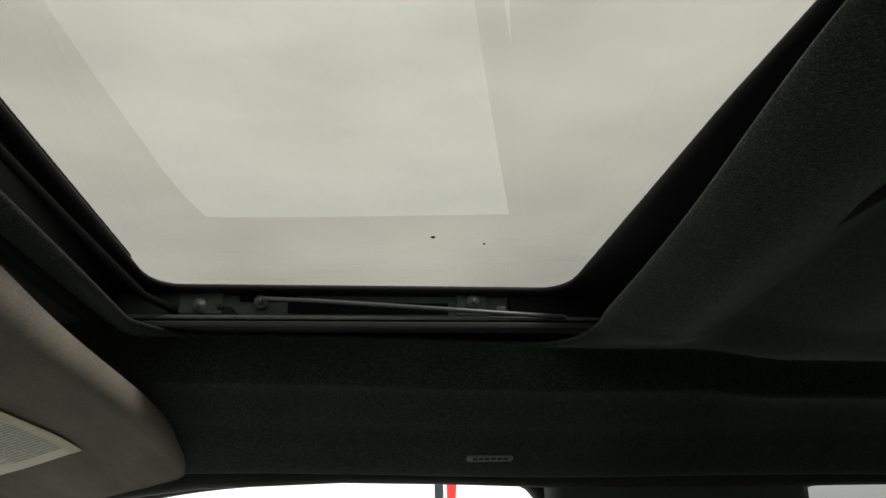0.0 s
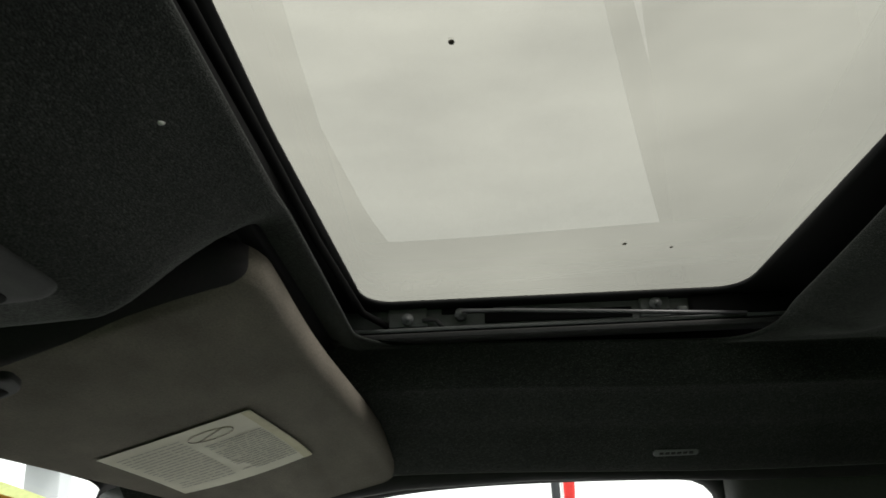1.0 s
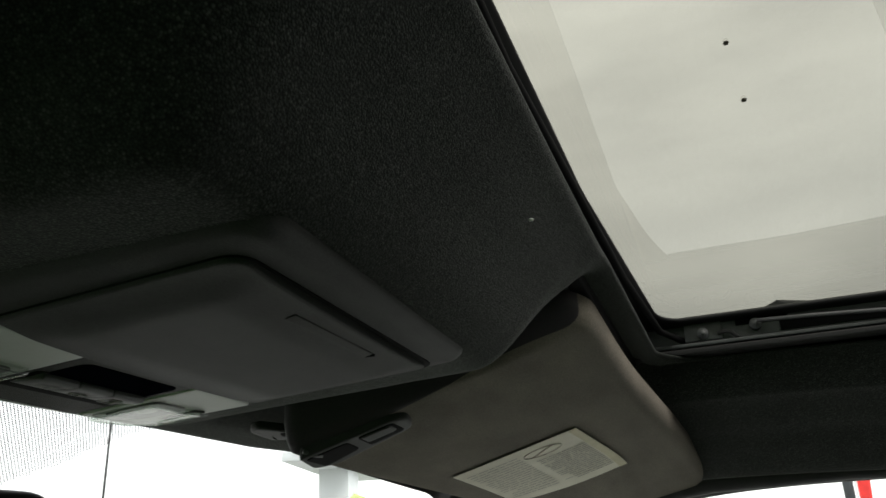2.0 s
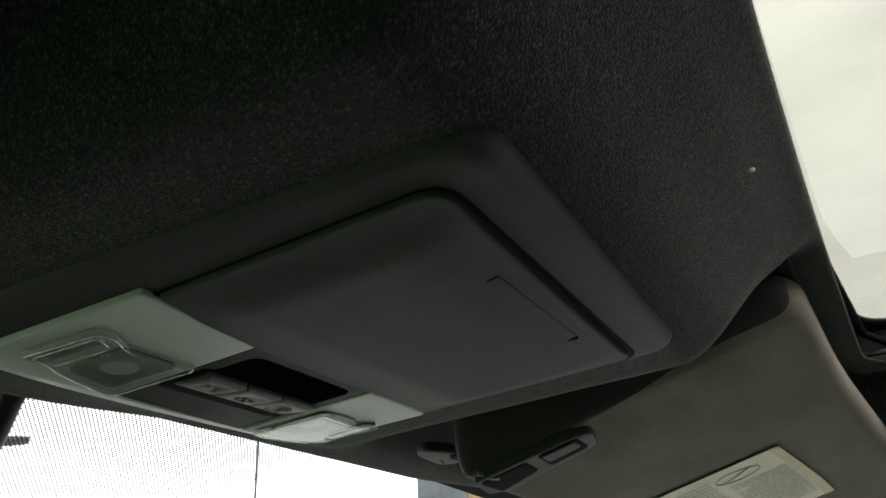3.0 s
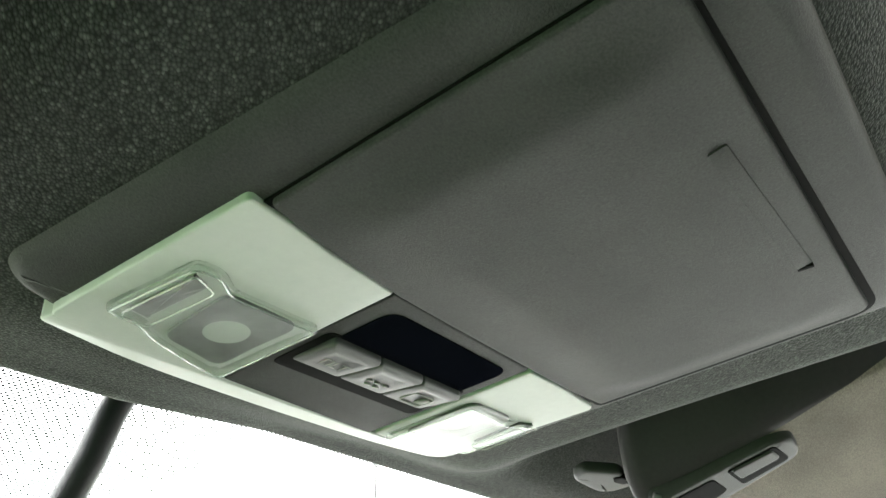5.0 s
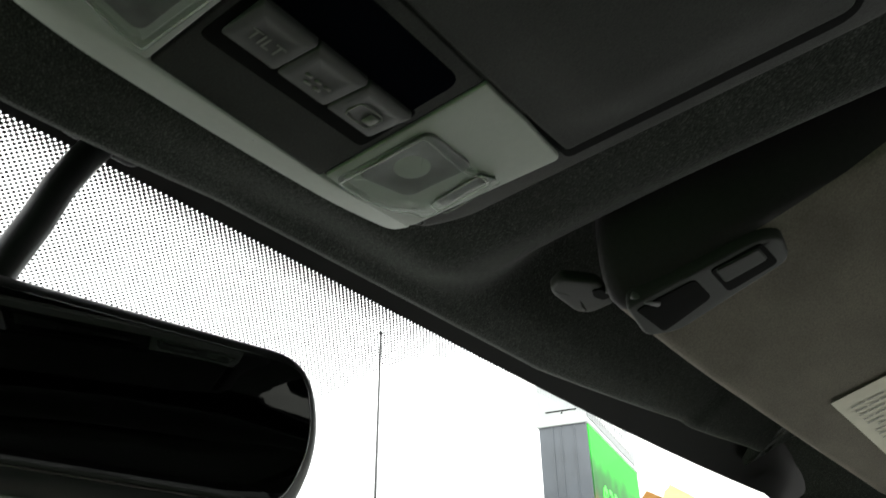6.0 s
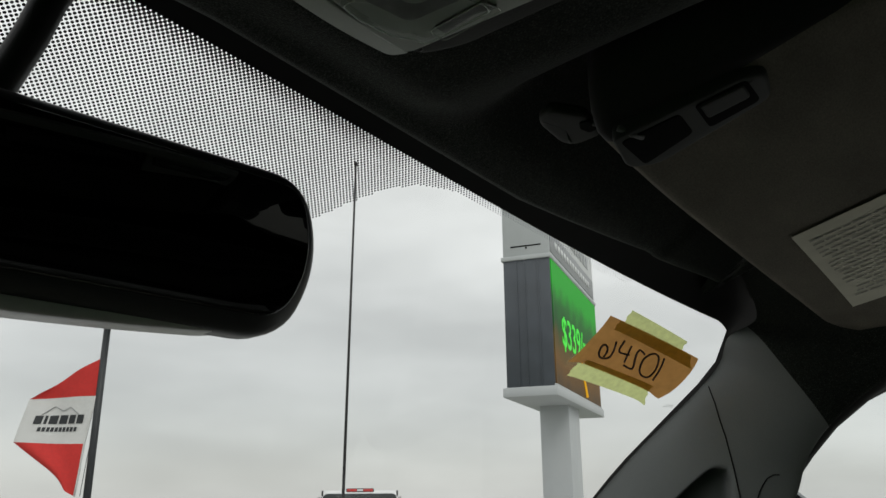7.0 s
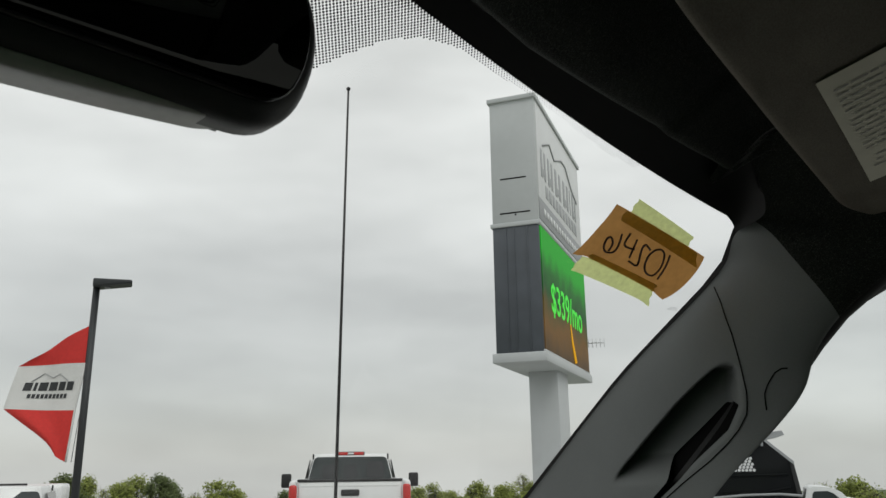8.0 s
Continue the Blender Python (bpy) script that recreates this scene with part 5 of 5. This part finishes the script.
# ---- vehicles ----
def pickup(m, label, tool_box=False):
    """A white crew pickup: local y points ahead, the tailgate stands at y = 0."""
    t = thing("pickup_truck", label, "pickup truck", "parked pickup trucks", m=m)
    bed = bmesh.new()
    for s in (-1, 1):
        box(bed, (s * 0.93, 0.95, 0.98), (0.13, 1.85, 0.78), bevel=0.05)
    box(bed, (0, 0.95, 0.66), (1.8, 1.85, 0.1), bevel=0.02)
    box(bed, (0, 1.86, 0.98), (1.9, 0.06, 0.76), bevel=0.02)
    part("bed", bed, WHITE_PAINT, t, "white pickup bed")
    tg = part("tailgate", box(bmesh.new(), (0, 0.03, 1.02), (1.7, 0.08, 0.66), bevel=0.035), WHITE_PAINT, t, "white tailgate")
    part("top_cap", box(bmesh.new(), (0, 0.03, 1.365), (1.72, 0.1, 0.045), bevel=0.015), CAR_TRIM, tg, "black tailgate cap")
    part("handle", box(bmesh.new(), (0.0, -0.02, 1.17), (0.3, 0.03, 0.1), bevel=0.02), CAR_TRIM, tg, "black latch handle")
    part("crease", box(bmesh.new(), (0, -0.008, 1.28), (1.6, 0.012, 0.03), bevel=0.004), WHITE_PAINT, tg)
    for s in (-1, 1):
        lamp = part("tail_lamp", box(bmesh.new(), (s * 0.925, -0.02, 1.08), (0.13, 0.1, 0.44), bevel=0.04), RED_LAMP, t, "tall red tail lamp")
        part("clear_lens", box(bmesh.new(), (s * 0.925, -0.062, 0.98), (0.1, 0.03, 0.1), bevel=0.01), SIGN_WHITE, lamp)
    # cab: lower body, tapered upper body, windows
    part("cab_body", box(bmesh.new(), (0, 3.1, 0.98), (1.98, 2.4, 0.78), bevel=0.08), WHITE_PAINT, t)

    def cab(u, v):
        a = 2 * math.pi * u
        hx, hy = 0.85 - 0.12 * v ** 1.2, 1.18 - 0.32 * v
        cx, cy = math.cos(a), math.sin(a)
        k = max(abs(cx), abs(cy)) ** 0.75
        return (hx * max(-1, min(1, cx / k)), 3.05 + 0.06 * v + hy * max(-1, min(1, cy / k)), 1.34 + 0.5 * min(v, 0.93) + 0.02 * smooth(0.9, 1, v))

    bm = grid(cab, 64, 12, wrap=True)
    bmesh.ops.contextual_create(bm, geom=[e for e in bm.edges if e.is_boundary and all(v.co.z > 1.8 for v in e.verts)])
    part("cab_roof", bm, WHITE_PAINT, t, "white cab")
    rg = bmesh.new()
    q = rounded([(-0.77, 1.36), (0.77, 1.36), (0.67, 1.765), (-0.67, 1.765)], [0.04, 0.04, 0.08, 0.08], 5)
    rg.faces.new([rg.verts.new((p.x, 1.84 + 0.24 * (p.y - 1.34), p.y)) for p in q])
    part("rear_window", rg, HAZY_GLASS, t, "dark rear window")
    for x, w, h in ((-0.38, 0.3, 0.25), (0.0, 0.26, 0.25), (0.46, 0.34, 0.3)):
        q = rounded([(x - w / 2, 1.38), (x + w / 2, 1.38), (x + w / 2.3, 1.38 + h), (x - w / 2.3, 1.38 + h)], 0.07, 5)
        hr = bmesh.new()
        hr.faces.new([hr.verts.new((p.x, 1.832 + 0.24 * (p.y - 1.34), p.y)) for p in q])
        part("headrest", hr, DARK_SEAT, t, "dark headrest seen in the rear window")
    for s in (-1, 1):
        sw = bmesh.new()
        q = rounded([(2.2, 1.37), (3.9, 1.37), (3.65, 1.72), (2.35, 1.72)], 0.06, 5)
        sw.faces.new([sw.verts.new((s * (0.862 - 0.2 * (p.y - 1.34)), p.x, p.y)) for p in q])
        part("side_window", sw, DARK_GLASS, t, "dark side windows")
        mr = part("door_mirror", box(bmesh.new(), (s * 1.32, 3.75, 1.32), (0.2, 0.12, 0.28), bevel=0.03), CAR_TRIM, t, "black door mirror")
        part("mirror_arm", box(bmesh.new(), (s * 1.1, 3.78, 1.27), (0.34, 0.05, 0.05), bevel=0.01), CAR_TRIM, mr)
        part("roof_molding", box(bmesh.new(), (s * 0.7, 2.0, 1.77), (0.03, 0.05, 0.1), bevel=0.006), CAR_TRIM, t)
    hl = part("high_brake_lamp", box(bmesh.new(), (0, 1.975, 1.825), (0.52, 0.06, 0.07), bevel=0.02), CAR_TRIM, t, "high brake lamp")
    for x in (-0.15, 0.15):
        part("red_lens", box(bmesh.new(), (x, 1.94, 1.825), (0.18, 0.02, 0.05), bevel=0.005), RED_LAMP, hl)
    part("white_lens", box(bmesh.new(), (0, 1.941, 1.825), (0.11, 0.02, 0.035), bevel=0.005), SIGN_WHITE, hl)
    part("hood", box(bmesh.new(), (0, 4.85, 1.0), (1.92, 1.3, 0.5), bevel=0.12), WHITE_PAINT, t)
    part("rear_bumper", box(bmesh.new(), (0, -0.08, 0.58), (1.95, 0.18, 0.22), bevel=0.04), SIGN_BAND, t, "grey rear bumper")
    for s in (-1, 1):
        for y in (0.95, 4.5):
            wh = part("wheel", tube(bmesh.new(), [(s * 0.72, y, 0.4), (s * 0.99, y, 0.4)], 0.4, 28), CAR_TRIM, t, "black tyre")
            part("rim", tube(bmesh.new(), [(s * 0.9, y, 0.4), (s * 1.0, y, 0.4)], 0.25, 18), SIGN_BAND, wh)
    ws = bmesh.new()
    q = rounded([(-0.84, 1.36), (0.84, 1.36), (0.68, 1.75), (-0.68, 1.75)], 0.06, 5)
    ws.faces.new([ws.verts.new((p.x, 4.255 - 0.66 * (p.y - 1.34), p.y)) for p in q])
    part("windshield", ws, DARK_GLASS, t, "dark windshield")
    if tool_box:
        part("canopy", box(bmesh.new(), (0, 0.95, 1.6), (1.72, 1.8, 0.46), bevel=0.07), WHITE_PAINT, t, "white bed canopy")
    return t


EYE_END = Vector((-0.112, -0.069, 0))
truck_dir = Vector((0.7617, 0.6479, 0))
turn_t = math.degrees(math.atan2(-truck_dir.x, truck_dir.y))
tp = EYE_END + truck_dir * 13.75
pickup(pose(tp.x, tp.y, ground_z(tp.x, tp.y), 0, 0, turn_t), "white crew pickup parked with its tailgate towards the camera")
pickup(pose(9.51, 17.02, ground_z(9.0, 15.6), 0, 0, 143.8), "white pickup with a white bed canopy parked beside the light pole", True)


def utility_box():
    """Black dump bed seen side on: a sloping board with a punched steel window and a hinged lip."""
    d = Vector((0.9757, 0.2193, 0)).normalized()
    at = EYE_END + d * 19
    n = Vector((-d.y, d.x, 0))
    ang = math.degrees(math.atan2(-n.y, -n.x))
    t = thing("dump_bed_truck", "black steel dump bed with a punched headboard window", "truck", m=pose(at.x, at.y, ground_z(at.x, at.y), 0, 0, ang))
    lift = -ground_z(at.x, at.y)
    def extrude(pts, y0, y1):
        bm = bmesh.new()
        a = [bm.verts.new((x, y0, z + lift)) for x, z in pts]
        b = [bm.verts.new((x, y1, z + lift)) for x, z in pts]
        bm.faces.new(a)
        bm.faces.new(b)
        for i in range(len(pts)):
            j = (i + 1) % len(pts)
            bm.faces.new((a[i], a[j], b[j], b[i]))
        bmesh.ops.recalc_face_normals(bm, faces=bm.faces)
        return bm

    prof = [(-1.9, 0.6), (-1.9, 1.4), (-1.2, 1.5), (-0.5, 1.9), (-0.07, 1.951), (0.005, 1.938), (0.508, 1.483), (0.634, 0.6)]
    bed = part("dump_bed", extrude(prof, -0.9, 0.9), BLACK_PAINT, t, "black steel bed", smooth=False)
    part("edge_strip", extrude([(0.0, 1.9), (0.02, 1.95), (0.525, 1.49), (0.5, 1.44)], -0.93, -0.86), SIGN_BAND, bed, "grey sloping edge", smooth=False)
    part("board_rib", tube(bmesh.new(), [(-0.9, -0.91, 1.215 + lift), (0.386, -0.91, 1.242 + lift)], 0.02, 6), BLACK_PAINT, bed)
    part("board_rib", tube(bmesh.new(), [(-0.9, -0.91, 0.883 + lift), (-0.13, -0.91, 0.89 + lift), (0.41, -0.91, 0.995 + lift)], 0.02, 6), BLACK_PAINT, bed)
    part("edge_post", extrude([(0.44, 1.46), (0.5, 1.48), (0.63, 0.6), (0.54, 0.6)], -0.925, -0.88), CAR_TRIM, bed, smooth=False)
    part("latch", box(bmesh.new(), (-0.05, -0.92, 1.86 + lift), (0.05, 0.05, 0.12), bevel=0.01), SIGN_BAND, bed)
    # sky seen through the punched holes is put into white discs
    mesh = bmesh.new()
    for j in range(8):
        z = 1.33 + 0.058 * j
        for i in range(8):
            x = -0.25 - 0.072 * i - (0.036 if j % 2 else 0) - 0.2 * (z - 1.33)
            if x > -0.72:
                tube(mesh, [(x, -0.902, z + lift), (x, -0.91, z + lift)], 0.032, 6)
    part("window_sky_discs", mesh, SIGN_WHITE, bed, "white discs for the sky behind a punched steel window", smooth=False)
    part("hinged_lip", extrude([(-0.03, 1.95), (0.09, 2.06), (0.128, 2.078), (0.357, 2.105), (0.395, 2.02), (0.2, 1.96), (0.03, 1.93)], -0.93, -0.6), SIGN_BAND, t, "grey steel lip", smooth=False)
    part("side_rail", tube(bmesh.new(), [(-1.4, -1.05, 0.74 + lift), (-1.07, -1.05, 0.79 + lift), (-0.46, -1.05, 0.845 + lift), (0.18, -1.05, 0.865 + lift), (0.6, -1.05, 0.835 + lift)], 0.025, 8), SIGN_BAND, t, "pale side rail")
    cab = part("cab", extrude([(0.66, 0.35), (0.65, 0.8), (0.69, 0.955), (0.74, 0.985), (0.83, 1.003), (1.0, 1.0), (1.13, 0.98), (1.24, 0.94), (1.32, 0.893), (1.42, 0.77), (1.9, 0.68), (2.0, 0.35)], -0.86, 0.86), WHITE_PAINT, t, "white cab in front of the dump bed", smooth=False)
    part("side_window", extrude([(0.77, 0.74), (0.785, 0.86), (0.82, 0.91), (1.06, 0.92), (1.16, 0.88), (1.29, 0.76)], -0.868, -0.85), DARK_GLASS, cab, "dark side window", smooth=False)
    part("chassis", box(bmesh.new(), (-0.3, 0, 0.62), (3.2, 1.0, 0.3), bevel=0.03), CAR_TRIM, t)
    for x in (-1.3, 0.4):
        for y in (-0.75, 0.75):
            part("wheel", tube(bmesh.new(), [(x, y - 0.12, 0.42), (x, y + 0.12, 0.42)], 0.42, 24), CAR_TRIM, t, "black tyre")


utility_box()

# ---- trees ----
def tree(x, y, top, width, seed, kind):
    """kind 0: olive crown, 1: dark crown, 2: nearly bare crown of twigs."""
    rnd = random.Random(seed)
    z0 = ground_z(x, y)
    h = top - z0
    label = ("olive green leafy tree beyond the lot", "dark green leafy tree beyond the lot", "nearly bare tree with pale twigs beyond the lot")[kind]
    t = thing("tree", label, "tree", "far trees", m=Matrix.Translation((x, y, z0)))
    bm = bmesh.new()
    tube(bm, [(0, 0, 0), (0.05, 0, 0.3 * h), (0, 0.08, 0.62 * h), (0.1, 0, 0.9 * h)], 0.025 * h, 8, 0.006 * h)
    clumps = []
    tall = min(h, 1.25 * width)
    for k in range(30):
        a, q = rnd.uniform(0, 6.28), rnd.uniform(-1, 1)
        r = width * 0.36 * rnd.uniform(0.3, 1.0) * math.sqrt(max(0.0, 1 - q * q * 0.9))
        c = Vector((r * math.cos(a), r * math.sin(a), h - tall * 0.5 + 0.36 * tall * q))
        clumps.append((c, width * rnd.uniform(0.14, 0.21)))
        tube(bm, [(0, 0, h - tall * 0.95), tuple(c * 0.55 + Vector((0, 0, 0.42 * (h - tall * 0.5)))), tuple(c)], 0.012 * width, 5, 0.003 * width)
        if kind == 2:
            for e in range(5):
                g = c + Vector((rnd.gauss(0, 1), rnd.gauss(0, 1), abs(rnd.gauss(0, 1)))) * 0.1 * width
                tube(bm, [tuple(c * 0.9 + Vector((0, 0, c.z * 0.1 - 0.04 * width))), tuple(g)], 0.006 * width, 4, 0.002 * width)
    part("trunk", bm, BARK, t)
    verts, faces = [], []
    for c, r in clumps:
        for k in range(24 if kind == 2 else 200):
            d = Vector((rnd.gauss(0, 1), rnd.gauss(0, 1), rnd.gauss(0, 0.8)))
            p = c + d.normalized() * r * rnd.uniform(0.3, 1.12)
            u = Vector((rnd.gauss(0, 1), rnd.gauss(0, 1), rnd.gauss(0, 1))).normalized()
            v = u.orthogonal().normalized()
            q = rnd.uniform(0.07, 0.15) * width / 6
            b = len(verts)
            verts += [p + u * q * 1.4, p + v * q, p - u * q * 1.4, p - v * q]
            faces.append((b, b + 1, b + 2, b + 3))
    me = bpy.data.meshes.new("crown")
    me.from_pydata(verts, [], faces)
    me.materials.append(LEAF_DARK if kind == 1 else LEAF)
    ob = new("crown", me)
    ob.parent = t


# across, ahead, rise of the top, crown width, kind
TREES = ((0.5253, 0.8509, 0.004, 6.2, 1), (0.5417, 0.8406, -0.002, 4.5, 0), (0.5558, 0.8313, -0.015, 3.5, 2), (0.5712, 0.8208, -0.007, 5.0, 0),
         (0.5853, 0.8108, -0.001, 5.4, 0), (0.6048, 0.7964, -0.001, 5.2, 1), (0.6164, 0.7874, -0.009, 4.6, 1), (0.6485, 0.7612, -0.006, 6.0, 0),
         (0.6678, 0.7444, -0.009, 4.8, 0), (0.6347, 0.7727, -0.018, 3.8, 2), (0.7126, 0.7015, -0.019, 4.4, 1), (0.8117, 0.5841, -0.019, 5.0, 0),
         (0.8234, 0.5674, -0.015, 4.8, 0), (0.8347, 0.5507, -0.024, 4.6, 0), (0.8513, 0.5247, -0.012, 5.2, 0), (0.8651, 0.5016, -0.019, 3.6, 0),
         (0.8718, 0.4898, -0.016, 5.6, 0), (0.8785, 0.4777, -0.006, 3.2, 2), (0.8847, 0.4662, -0.015, 4.2, 0), (0.9909, 0.1343, -0.018, 6.4, 0),
         (0.9862, 0.1657, -0.019, 5.0, 2), (0.9931, 0.1177, -0.026, 5.5, 2))
for i, (tx, ty, el, wd, kind) in enumerate(TREES):
    dist = 148 + 8 * (i * 7 % 5)
    tree(tx * dist, ty * dist, 1.45 + el * dist, 1.36 * wd * dist / 160, 30 + i, kind)
